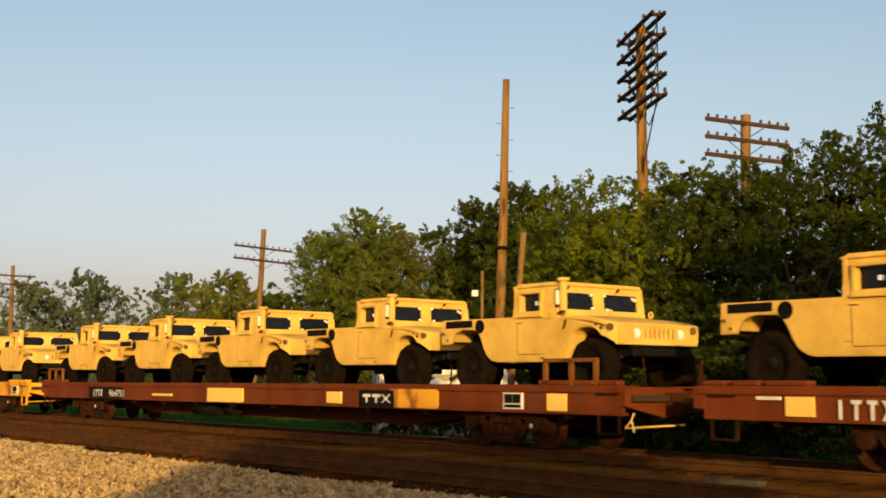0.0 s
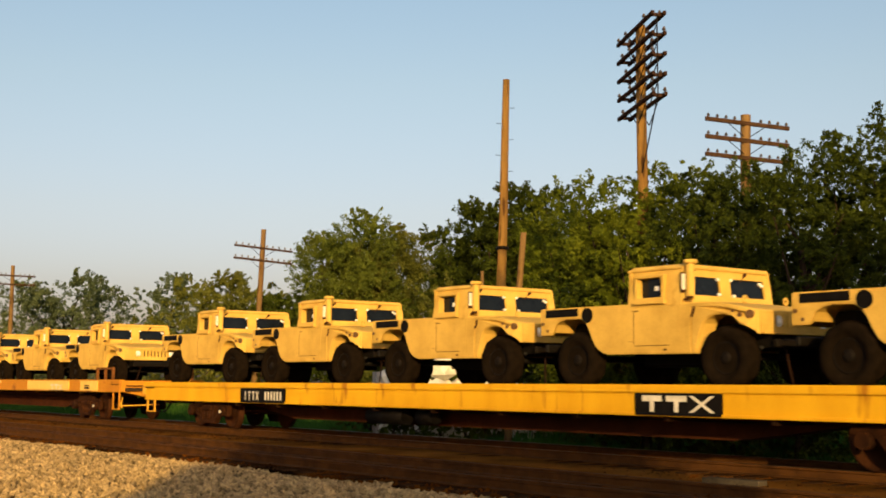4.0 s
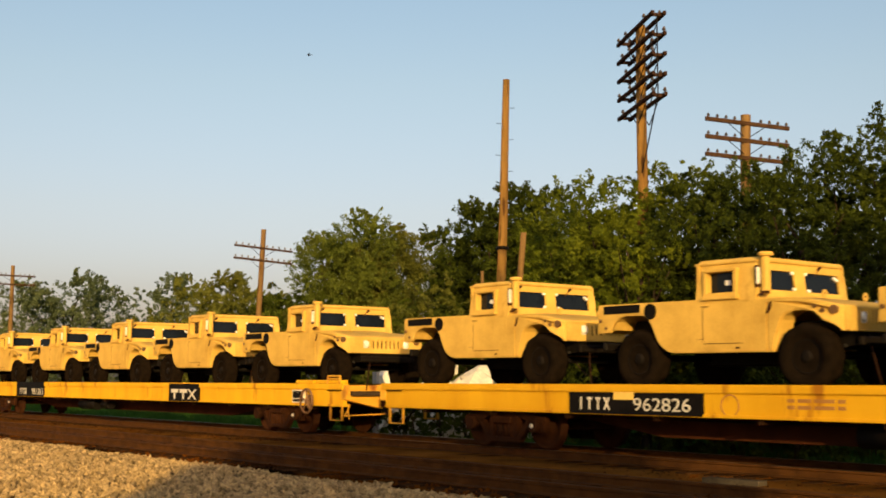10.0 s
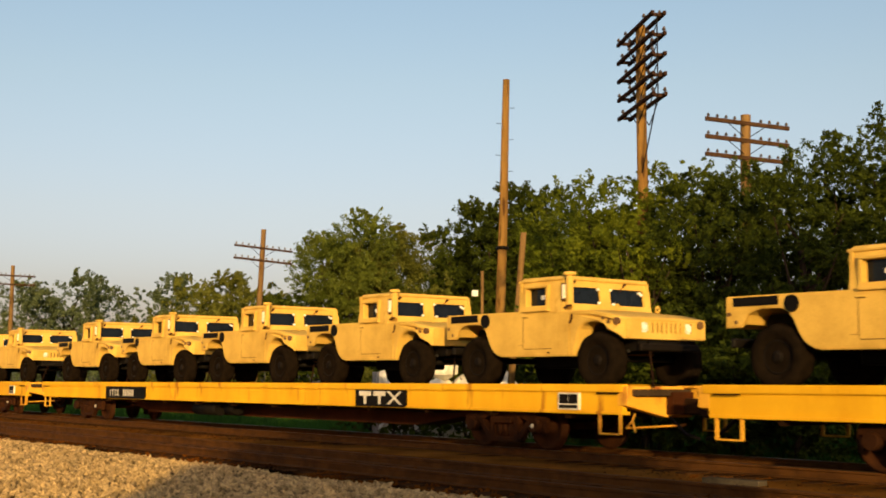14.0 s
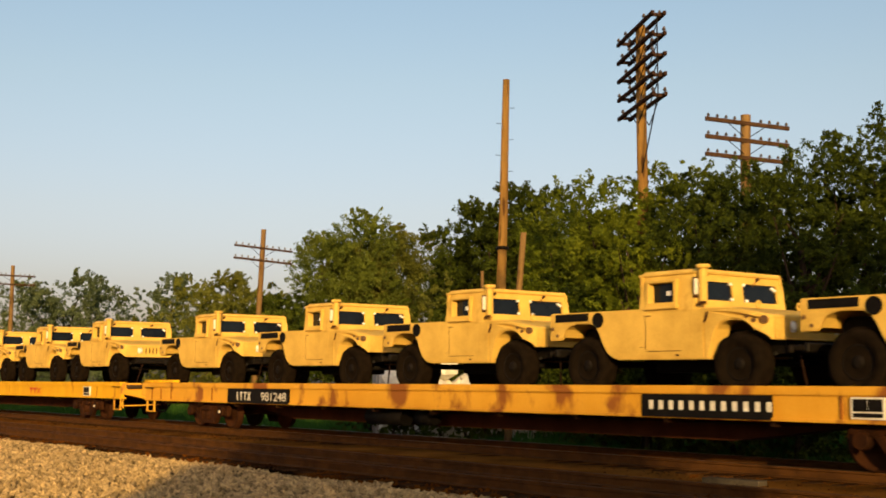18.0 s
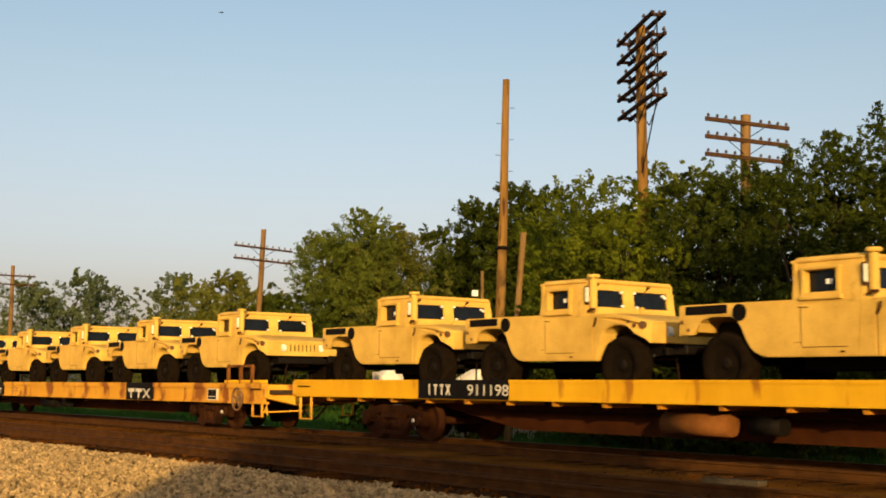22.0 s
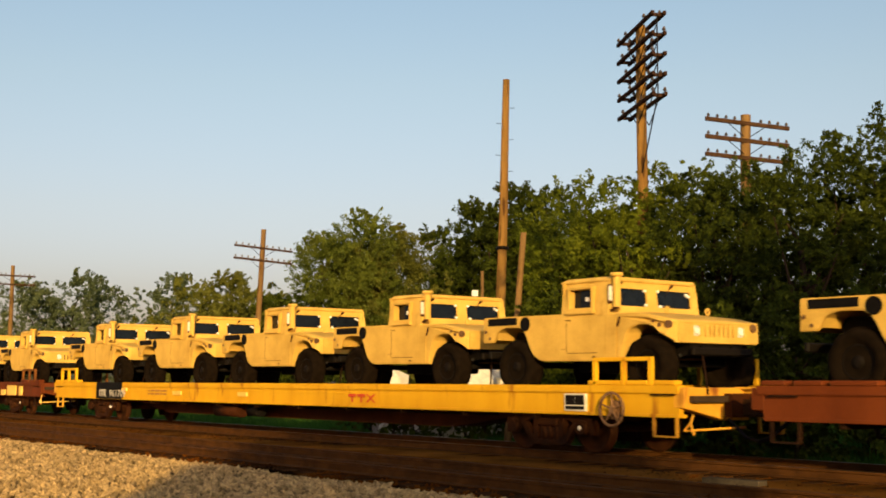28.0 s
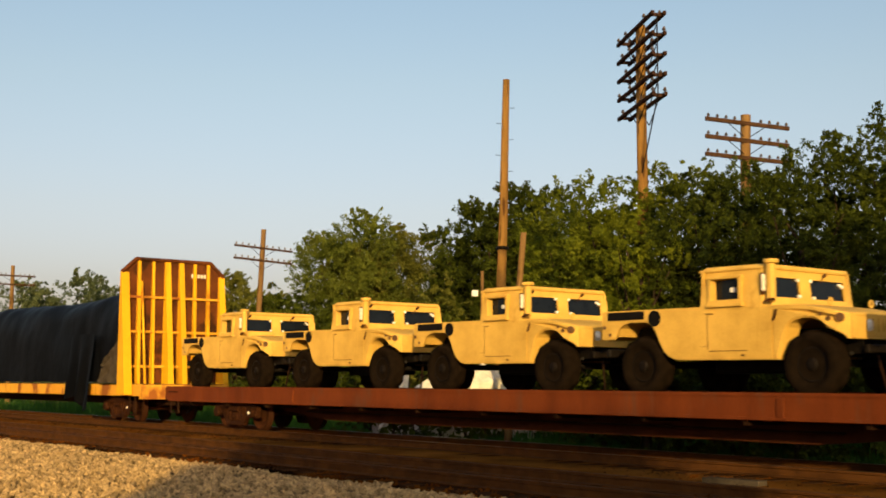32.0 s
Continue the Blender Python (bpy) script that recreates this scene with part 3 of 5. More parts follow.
# ---- pale rubble behind the train ----
def rubble(x, y, w, h, seed, name="rubble_heap", label="heap of pale broken limestone behind the track"):
    rng = random.Random(seed)
    root = tagged(new(name), label, "rubble")
    root.matrix_basis = pose(x, y, -0.45)
    for i in range(20):
        bm = bmesh.new()
        bmesh.ops.create_icosphere(bm, subdivisions=1, radius=1.0)
        s = rng.uniform(0.16, 0.3) * h
        u, v = rng.uniform(-0.5, 0.5) * w, rng.uniform(-0.4, 0.4)
        lift = rng.uniform(0.1, 1.0) * (1 - abs(u) / w * 1.5) * h
        for p in bm.verts:
            p.co = p.co * s * rng.uniform(0.75, 1.2)
            p.co += Vector((u, v, max(0.05, lift - s * 0.4)))
        part("rock", bm, RUBBLE, root)
    return root


# ---- unseen shed, added behind the eye to cast the shade over the gravel ----
def shed():
    root = tagged(new("trackside_shed"), "plain grey boarded block out of view, added to cast shade on the gravel", "shed")
    # its eaves run along the tracks
    part("wall", B((3.9, 14.1, -5.25, -3.4, -0.3, 6.45)), SHEDWALL, root)
    part("roof", B((3.8, 14.2, -5.3, -3.3, 6.45, 6.76), bevel=0.02), BLACK, root)
    return root


shed()

# tall block added unseen behind the eye, beside the tracks; shades the thicket foot
warehouse = tagged(new("warehouse"), "tall plain grey block out of view, added to shade the thicket foot", "building")
warehouse.matrix_basis = pose(15.07, 4.91, -0.06, 0, 0, math.degrees(math.atan2(0.542, -0.84)))
part("wall", B((-4.0, 0.0, -4.7, 4.7, -0.2, 9.8)), SHEDWALL, warehouse)
part("roof", P([(-4.3, 9.8), (0.3, 9.8), (-2.0, 11.6)], -4.9, 4.9), BLACK, warehouse)

# pale blocks and weeds behind the track, and a plank by the near rail
for i, (a, d, wd, h) in enumerate(((-2.0, 35.5, 0.9, 2.1), (-0.2, 35.0, 0.7, 2.4), (0.8, 35.4, 0.8, 1.9), (1.6, 34.6, 0.9, 2.4), (2.4, 35.2, 0.8, 2.3), (3.9, 34.0, 0.7, 1.9))):
    rubble(*place(a, d), wd, h, 700 + i)
post = tagged(new("marker_post"), "short white-painted trackside marker post", "post")
post.matrix_basis = pose(*place(3.2, 33.0), -0.5)
part("post", B((-0.07, 0.07, -0.05, 0.05, 0.0, 2.0), bevel=0.01), WHITE, post)
post = tagged(new("marker_post"), "short grey trackside marker post", "post")
post.matrix_basis = pose(*place(-3.1, 33.5), -0.5)
part("post", B((-0.10, 0.10, -0.05, 0.05, 0.0, 1.95), bevel=0.01), SHEDWALL, post)
plank = part("plank", B((-0.46, 0.46, -0.10, 0.10, 0.0, 0.11), bevel=0.01), GREYPLANK)
plank.matrix_basis = pose(-10.95, 13.15, -0.22, 0, 0, 4)
tagged(plank, "weathered grey timber plank lying beside the rail", "plank")


def blades(count, x0, x1, y0, y1, z, h, seed, label):
    rng = np.random.default_rng(seed)
    cx, cy = rng.uniform(x0, x1, count), rng.uniform(y0, y1, count)
    hh = h * rng.uniform(0.4, 1.3, count) * (0.6 + 0.4 * np.sin(cx * 0.7) * np.sin(cy * 0.9 + 1))
    a = rng.uniform(0, 6.28, count)
    w = 0.018 + 0.02 * rng.random(count)
    lx, ly = rng.normal(0, 0.3, count) * hh, rng.normal(0, 0.3, count) * hh
    p0 = np.stack([cx - w * np.cos(a), cy - w * np.sin(a), np.full(count, z)], -1)
    p1 = np.stack([cx + w * np.cos(a), cy + w * np.sin(a), np.full(count, z)], -1)
    p2 = np.stack([cx + lx, cy + ly, z + hh], -1)
    verts = np.stack([p0, p1, p2], 1).reshape(-1, 3)
    ob = mesh_part("grass", verts.tolist(), np.arange(count * 3).reshape(-1, 3).tolist(), BLADES)
    return tagged(ob, label, "grass", kind="stuff")


blades(60000, -75.0, 2.0, 17.9, 24.0, -0.47, 0.34, 9, "dark green grass and weeds beyond the track")
blades(26000, -75.0, 2.0, 21.0, 30.0, -0.47, 0.8, 10, "tall green weeds at the foot of the thicket")
for i in range(8):
    a = -3.4 + 1.1 * i
    tree(*place(a, 33.6 - 0.2 * (i % 3)), -0.47, 1.0 + 0.15 * (i % 2), 1.4, 600 + i, 2600, 0.05, LEAF_B, "low weedy clump of leaves beyond the track", low=0.02, name="bush", lumps=6, shape=1.1)


# ---- the military truck: x forward from the rear axle, y to its far side, z up from the deck ----
def wheel(parent, x, side):
    w = new("wheel")
    w.parent = parent
    w.matrix_basis = pose(x, side * 0.91, 0.47)
    bm = bmesh.new()
    o = side
    n = 40
    rings = []
    # the outer rings step in and out from block to block
    for y, r, step in ((-0.12, 0.25, 0), (-0.155, 0.30, 0), (-0.165, 0.36, 0), (-0.158, 0.41, 0), (-0.135, 0.442, 1), (-0.09, 0.458, 1), (-0.02, 0.464, 1), (0.02, 0.464, 2), (0.09, 0.458, 2), (0.135, 0.442, 2), (0.158, 0.41, 0), (0.165, 0.36, 0), (0.155, 0.30, 0), (0.10, 0.25, 0)):
        ring = []
        for i in range(n):
            up = 0.014 if step and (i // 2 + step) % 2 else 0.0
            a = 2 * math.pi * i / n
            ring.append(bm.verts.new(((r + up) * math.cos(a), y * o, (r + up) * math.sin(a))))
        rings.append(ring)
    for p, q in zip(rings, rings[1:]):
        for i in range(n):
            bm.faces.new((p[i], p[(i + 1) % n], q[(i + 1) % n], q[i])).smooth = True
    bm.faces.new(rings[0])
    bm.faces.new(rings[-1])
    bmesh.ops.recalc_face_normals(bm, faces=bm.faces[:])
    part("tyre", bm, RUBBER, w)
    bm = bmesh.new()
    lathe_y(bm, [(0.0, 0.25), (0.10 * o, 0.25), (0.112 * o, 0.225), (0.06 * o, 0.20), (0.045 * o, 0.13), (0.085 * o, 0.11), (0.12 * o, 0.075), (0.13 * o, 0.05)], 20)
    for i in range(8):
        a = 2 * math.pi * i / 8
        tube(bm, (0.16 * math.cos(a), 0.05 * o, 0.16 * math.sin(a)), (0.16 * math.cos(a), 0.085 * o, 0.16 * math.sin(a)), 0.014, n=6)
    part("rim", bm, RIM, w)
    return w


def army_truck():
    root = tagged(new("army_truck"), "sand-tan two-door military truck chained on a flatcar", "military truck", "trucks on the train")
    arch = [(0.58, 0.62), (0.49, 0.69), (0.41, 0.82), (0.33, 0.99), (0.25, 1.09), (0.14, 1.155), (-0.20, 1.165), (-0.36, 1.13), (-0.45, 1.08), (-0.53, 0.95)]
    side = [(-0.86, 0.90), (-0.85, 1.34), (-0.82, 1.36), (1.24, 1.345), (2.555, 1.30), (2.555, 0.545), (0.78, 0.555), (0.66, 0.58)] + arch + [(-0.57, 0.905)]
    front_arch = [(3.70, 0.84), (3.655, 0.885), (3.585, 0.925), (3.475, 0.965), (3.42, 1.01), (3.35, 1.065), (3.26, 1.10), (3.166, 1.116), (3.04, 1.115), (2.93, 1.09), (2.85, 1.05), (2.795, 0.99), (2.75, 0.88), (2.70, 0.72), (2.655, 0.57), (2.64, 0.545)]
    fender = [(2.56, 0.545), (2.56, 1.255), (2.60, 1.28), (2.75, 1.29), (3.0, 1.283), (3.26, 1.25), (3.45, 1.205), (3.62, 1.165), (3.74, 1.125), (3.75, 0.83), (3.74, 0.815), (3.71, 0.815)] + front_arch
    for sg in (-1, 1):
        near = sg < 0
        part("side_panel", P(side, sg * 1.085, sg * 1.02, bevel=0.014), TAN, root)
        bm = bmesh.new()
        prism(bm, fender, sg * 1.085, sg * 0.74, bevel=0.022)
        for v in bm.verts:
            # the wing turns in towards the nose
            if v.co.x > 3.56 and abs(v.co.y) > 0.9:
                v.co.y -= sg * 0.13 * min(1.0, (v.co.x - 3.56) / 0.19) ** 1.4
        wing = part("front_fender", bm, TAN, root)
        if near:
            bm = bmesh.new()
            prism(bm, arch + [(xa * 0.985, za + 0.03) for xa, za in arch[::-1]], sg * 1.075, sg * 0.60)
            part("wheel_house", bm, TAN, root)
            part("side_vent", B((-0.71, 0.09, -1.094, -1.080, 1.205, 1.335)), BLACK, root, "black louvred vent")
            bm = bmesh.new()
            lathe_y(bm, [(-1.07, 0.125), (-1.10, 0.125), (-1.10, 0.105), (-1.092, 0.10)], 20, 0.318, 1.21)
            part("filler_recess", bm, BLACK, root)
            part("marker_lamp", T(((-0.78, -1.08, 1.10), (-0.78, -1.105, 1.10), 0.032), n=10), AMBER, root)
            part("marker_lamp", T(((-0.66, -1.08, 0.98), (-0.66, -1.10, 0.98), 0.028), n=10), AMBER, root)
            part("turn_lamp", T(((3.645, -1.02, 1.10), (3.652, -1.068, 1.102), 0.060), n=14), AMBER, wing)
            part("marker_lamp", T(((3.50, -1.08, 1.095), (3.50, -1.105, 1.095), 0.032), n=10), AMBER, wing)
            part("fender_nub", T(((3.37, -1.08, 1.155), (3.37, -1.10, 1.155), 0.022), n=8), AMBER, wing)
            # door: a shallow raised panel with its step line and handle
            bm = bmesh.new()
            prism(bm, [(1.38, 0.60), (2.28, 0.60), (2.34, 1.29), (1.38, 1.29)], -1.083, -1.091, bevel=0.004)
            door = part("door", bm, TAN, root)
            part("door_handle", B((1.34, 1.50, -1.112, -1.088, 1.235, 1.262), bevel=0.006), TAN, door)
            bm = bmesh.new()
            for x0, x1, z0, z1 in ((1.36, 1.50, 1.222, 1.234), (1.40, 2.12, 0.675, 0.686), (2.00, 2.07, 0.60, 0.625), (1.376, 1.382, 0.70, 1.20), (1.25, 1.37, 0.745, 0.75)):
                box(bm, x0, x1, -1.0935, -1.06, z0, z1)
            part("panel_seam", bm, SEAM, door)
        # cab side above the belt, leaning in
        yb, yt = sg * 1.075, (-0.985 if near else 1.045)

        def ys(z):
            return yb + (yt - yb) * (z - 1.30) / 0.6

        bm = bmesh.new()
        for (x0, x1, z0, z1) in ((1.23, 1.44, 1.28, 1.88), (1.96, 2.36, 1.28, 1.88), (1.44, 1.96, 1.28, 1.425), (1.44, 1.96, 1.735, 1.88)):
            v = [bm.verts.new(q) for q in ((x0, ys(z0), z0), (x1, ys(z0), z0), (x1, ys(z1), z1), (x0, ys(z1), z1), (x0, ys(z0) - sg * 0.05, z0), (x1, ys(z0) - sg * 0.05, z0), (x1, ys(z1) - sg * 0.05, z1), (x0, ys(z1) - sg * 0.05, z1))]
            for q in ((0, 1, 2, 3), (7, 6, 5, 4), (0, 4, 5, 1), (1, 5, 6, 2), (2, 6, 7, 3), (3, 7, 4, 0)):
                bm.faces.new([v[i] for i in q])
        bmesh.ops.recalc_face_normals(bm, faces=bm.faces[:])
        part("cab_side", bm, TAN, root)
        if near:
            part("window_pane", P([(1.36, 1.38), (2.04, 1.38), (2.04, 1.78), (1.36, 1.78)], ys(1.58) - sg * 0.085, ys(1.58) - sg * 0.091), GLASS, root, "dark side window")
        if near:
            # deep window surround with a shelf under it
            bm = bmesh.new()
            for (x0, x1, z0, z1) in ((1.385, 2.015, 1.74, 1.785), (1.385, 1.445, 1.42, 1.74), (1.955, 2.015, 1.42, 1.74), (1.385, 2.015, 1.385, 1.43)):
                box(bm, x0, x1, ys(1.58) - 0.05, ys(1.58) + 0.085, z0, z1, bevel=0.006)
            surround = part("window_frame", bm, TAN, root)
            part("window_ledge", P([(1.40, 1.325), (2.06, 1.325), (2.06, 1.385), (1.40, 1.385)], ys(1.35) - 0.075, ys(1.35) + 0.02, bevel=0.01), TAN, surround)
            part("window_card", B((1.71, 1.81, -0.955, -0.948, 1.545, 1.615)), WHITE, root, "white paper card")
            # the glint on the mirror is painted in as a plain pale colour
            part("mirror", B((2.385, 2.43, -1.10, -1.02, 1.52, 1.765), bevel=0.012), LETTER, root, "narrow mirror with its glint put in as pale colour")
            part("mirror_bracket", B((2.35, 2.39, -1.075, -1.0, 1.475, 1.79), bevel=0.006), SEAM, root)
    part("cab_strap", P([(2.625, 1.25), (2.655, 1.255), (2.64, 1.17), (2.595, 1.09), (2.565, 1.10), (2.60, 1.17)], -1.104, -1.086), SEAM, root, "dark strap on the cab corner")
    part("bed_fitting", T(((0.92, 0.80, 1.20), (0.92, 0.80, 1.42), 0.06), ((0.92, 0.80, 1.42), (0.92, 0.80, 1.46), 0.03), n=10), WHITE, root, "white fitting on the bed rail")
    # flat roof with an overhanging lip
    bm = bmesh.new()
    box(bm, 1.175, 2.36, -1.02, 1.04, 1.855, 1.895, bevel=0.010)
    ring0 = [(1.215, -0.995, 1.89), (2.37, -0.995, 1.88), (2.37, 1.02, 1.88), (1.215, 1.02, 1.89)]
    ring1 = [(1.26, -0.95, 1.94), (2.34, -0.95, 1.93), (2.34, 1.01, 1.93), (1.26, 1.01, 1.94)]
    a, b = [[bm.verts.new(p) for p in r] for r in (ring0, ring1)]
    for i in range(4):
        bm.faces.new((a[i], a[(i + 1) % 4], b[(i + 1) % 4], b[i]))
    bm.faces.new(b)
    part("roof", bm, TAN, root)
    part("cab_back", B((1.225, 1.275, -1.03, 1.03, 1.0, 1.87)), TAN, root)
    part("bed_floor", B((-0.83, 1.23, -1.02, 1.02, 1.16, 1.20)), TAN, root)
    part("tailgate", B((-0.87, -0.82, -1.02, 1.02, 0.90, 1.33), bevel=0.01), TAN, root)

    # upright windscreen frame, two panes and their clips
    def wx(z):
        return 2.405 - 0.13 * (z - 1.3)

    bm = bmesh.new()
    for y0, y1, z0, z1 in ((-1.05, 1.09, 1.27, 1.455), (-1.0, 1.06, 1.745, 1.885), (-1.04, -0.965, 1.455, 1.745), (0.915, 1.085, 1.455, 1.745), (-0.165, 0.08, 1.455, 1.745)):
        xa, xb = wx(z0), wx(z1)
        v = [bm.verts.new(q) for q in ((xa, y0, z0), (xa, y1, z0), (xb, y1, z1), (xb, y0, z1), (xa - 0.07, y0, z0), (xa - 0.07, y1, z0), (xb - 0.07, y1, z1), (xb - 0.07, y0, z1))]
        for q in ((0, 1, 2, 3), (7, 6, 5, 4), (0, 4, 5, 1), (1, 5, 6, 2), (2, 6, 7, 3), (3, 7, 4, 0)):
            bm.faces.new([v[i] for i in q])
    bmesh.ops.recalc_face_normals(bm, faces=bm.faces[:])
    screen = part("windscreen_frame", bm, TAN, root)
    for y0, y1 in ((-0.965, -0.165), (0.08, 0.915)):
        part("windscreen_pane", P([(wx(1.44) - 0.035, 1.44), (wx(1.76) - 0.035, 1.76), (wx(1.76) - 0.043, 1.76), (wx(1.44) - 0.043, 1.44)], y0, y1), GLASS, root, "dark windscreen pane")
    bm = bmesh.new()
    for yy, z in ((-0.20, 1.722), (-0.20, 1.485), (0.115, 1.725), (0.15, 1.475), (0.82, 1.70), (0.87, 1.672)):
        tube(bm, (wx(z) - 0.035, yy, z), (wx(z) + 0.012, yy, z), 0.026, 0.022, 8)
    part("screen_clip", bm, WHITE, screen, "white plastic clips")["kind"] = "stuff"
    bm = bmesh.new()
    for y in (-0.80, 0.42):
        tube(bm, (wx(1.8) - 0.02, y, 1.80), (wx(1.86) + 0.03, y + 0.05, 1.85), 0.03, 0.025, 8)
        tube(bm, (wx(1.82) + 0.03, y, 1.82), (wx(1.7) + 0.02, y - 0.12, 1.70), 0.008, n=5)
    part("wiper", bm, SEAM, screen, "brown wiper motor and arm")
    # air intake post on the near corner of the windscreen
    bm = bmesh.new()
    box(bm, 2.445, 2.565, -1.07, -0.955, 1.36, 1.93, bevel=0.03)
    post = part("intake_post", bm, TAN, root)
    bm = bmesh.new()
    tube(bm, (2.505, -1.012, 1.915), (2.505, -1.012, 1.935), 0.085, 0.115, 16)
    tube(bm, (2.505, -1.012, 1.935), (2.505, -1.012, 1.975), 0.115, 0.105, 16)
    part("intake_cap", bm, TAN, post)
    part("post_bracket", B((2.43, 2.50, -1.10, -1.04, 1.355, 1.385), (2.47, 2.60, -1.095, -1.05, 1.38, 1.415), bevel=0.008), SEAM, post)
    # crowned bonnet, falling to the nose
    bm = bmesh.new()
    rings = []
    for x, w, z, rim in ((2.40, 1.06, 1.345, 1.302), (2.58, 1.089, 1.342, 1.298), (2.75, 1.089, 1.332, 1.300), (3.0, 1.089, 1.306, 1.293), (3.26, 1.089, 1.27, 1.260), (3.45, 1.089, 1.233, 1.216), (3.62, 1.065, 1.195, 1.176), (3.745, 0.962, 1.152, 1.136)):
        rings.append([bm.verts.new((x, y, h)) for y, h in ((-w, rim - 0.05), (-w, rim), (-0.78, z - 0.012), (-0.40, z + 0.008), (0.40, z + 0.008), (0.78, z - 0.012), (w, rim), (w, rim - 0.05))])
    for p, q in zip(rings, rings[1:]):
        for i in range(8):
            bm.faces.new((p[i], p[(i + 1) % 8], q[(i + 1) % 8], q[i])).smooth = i in (1, 2, 3, 4, 5)
    bm.faces.new(rings[0])
    bm.faces.new(rings[-1][::-1])
    bmesh.ops.recalc_face_normals(bm, faces=bm.faces[:])
    hood = part("bonnet", bm, TAN, root)
    for y in (-0.50, 0.47):
        bm = bmesh.new()
        for i in range(12):
            a0, a1 = 2 * math.pi * i / 12, 2 * math.pi * (i + 1) / 12
            tube(bm, (3.12, y + 0.045 * math.cos(a0), 1.362 + 0.05 * math.sin(a0)), (3.12, y + 0.045 * math.cos(a1), 1.362 + 0.05 * math.sin(a1)), 0.017, n=6)
        part("lifting_ring", bm, TAN, hood)
    # nose: slotted panel, lamps, bumper
    bm = bmesh.new()
    box(bm, 3.725, 3.765, -0.945, 0.945, 1.115, 1.165, bevel=0.012)
    box(bm, 3.725, 3.765, -0.945, 0.945, 0.835, 0.915)
    box(bm, 3.71, 3.79, -0.90, 0.72, 0.812, 0.838, bevel=0.008)
    for i in range(8):
        y = -0.385 + 0.11 * i
        box(bm, 3.725, 3.765, y - 0.034, y + 0.034, 0.91, 1.12, bevel=0.006)
    for sg in (-1, 1):
        box(bm, 3.725, 3.765, min(sg * 0.395, sg * 0.45), max(sg * 0.395, sg * 0.45), 0.91, 1.12)
        box(bm, 3.725, 3.765, min(sg * 0.60, sg * 0.945), max(sg * 0.60, sg * 0.945), 0.91, 1.12)
        box(bm, 3.725, 3.765, min(sg * 0.44, sg * 0.61), max(sg * 0.44, sg * 0.61), 0.91, 0.925)
        box(bm, 3.725, 3.765, min(sg * 0.44, sg * 0.61), max(sg * 0.44, sg * 0.61), 1.09, 1.12)
    part("grille", bm, TAN, root)
    part("radiator", B((3.69, 3.722, -0.66, 0.66, 0.90, 1.12)), BLACK, root)
    for sg in (-1, 1):
        bm = bmesh.new()
        tube(bm, (3.72, sg * 0.525, 1.008), (3.755, sg * 0.525, 1.008), 0.085, 0.085, 18)
        tube(bm, (3.755, sg * 0.525, 1.008), (3.772, sg * 0.525, 1.008), 0.07, 0.035, 18)
        part("headlight", bm, LENS, root, "round clear headlight")
    part("turn_lamp", T(((3.76, 0.80, 1.075), (3.80, 0.80, 1.075), 0.068), n=14), AMBER, root)
    part("front_bumper", B((3.76, 3.85, -0.70, 0.70, 0.62, 0.745), bevel=0.02), RIM, root)
    part("rear_bumper", B((-0.94, -0.86, -0.9, 0.9, 0.62, 0.76), bevel=0.02), BLACK, root)
    # chassis below
    bm = bmesh.new()
    box(bm, -0.80, 3.76, -0.42, -0.30, 0.60, 0.78)
    box(bm, -0.80, 3.76, 0.30, 0.42, 0.60, 0.78)
    box(bm, 0.9, 2.4, -0.38, 0.38, 0.36, 0.60, bevel=0.03)
    box(bm, 2.62, 3.70, -0.62, 0.62, 0.62, 0.98)
    box(bm, -0.5, 0.9, -0.6, 0.6, 0.62, 1.1)
    for x in (0.0, 3.16):
        tube(bm, (x, -0.9, 0.50), (x, 0.9, 0.50), 0.055, n=8)
        tube(bm, (x + 0.1, -0.5, 0.55), (x + 0.45, -0.75, 0.62), 0.03, n=6)
    part("chassis", bm, BLACK, root)
    for x in (0.0, 3.16):
        for sg in (-1, 1):
            wheel(root, x, sg)
    part("tie_chain", T(((3.80, -0.45, 0.62), (4.2, -0.8, 0.03), 0.018), n=5), RUST, root)
    return root


# ---- the flatcar: x forward from its middle, z up from the rail heads ----
HALF = 14.1             # from the middle of a car to the middle of the coupling
GAP = 0.75              # from there back to the end of the side sills


def stroke_marks(parent, word, x, z, h, y, material, name="reporting_mark", width=0.42, pitch=0.55, thick=0.2):
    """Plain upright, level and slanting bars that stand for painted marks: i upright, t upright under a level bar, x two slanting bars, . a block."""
    u = x
    for ch in word:
        w, s = h * width, h * thick
        bm = bmesh.new()
        c = u + w / 2
        if ch == "i":
            box(bm, c - s / 2, c + s / 2, y - 0.004, y, z, z + h)
        elif ch == "t":
            box(bm, c - s / 2, c + s / 2, y - 0.004, y, z, z + h - s)
            box(bm, u, u + w, y - 0.004, y, z + h - s, z + h)
        elif ch == "x":
            for sg in (-1, 1):
                prism(bm, [(c - sg * w / 2 - s / 2, z), (c - sg * w / 2 + s / 2, z), (c + sg * w / 2 + s / 2, z + h), (c + sg * w / 2 - s / 2, z + h)], y - 0.004 - 0.0015 * (sg + 1), y)
        else:
            box(bm, u, u + w * 0.8, y - 0.004, y, z, z + h)
        if bm.verts:
            part(name, bm, material, parent)
        else:
            bm.free()
        u += h * pitch
    return u


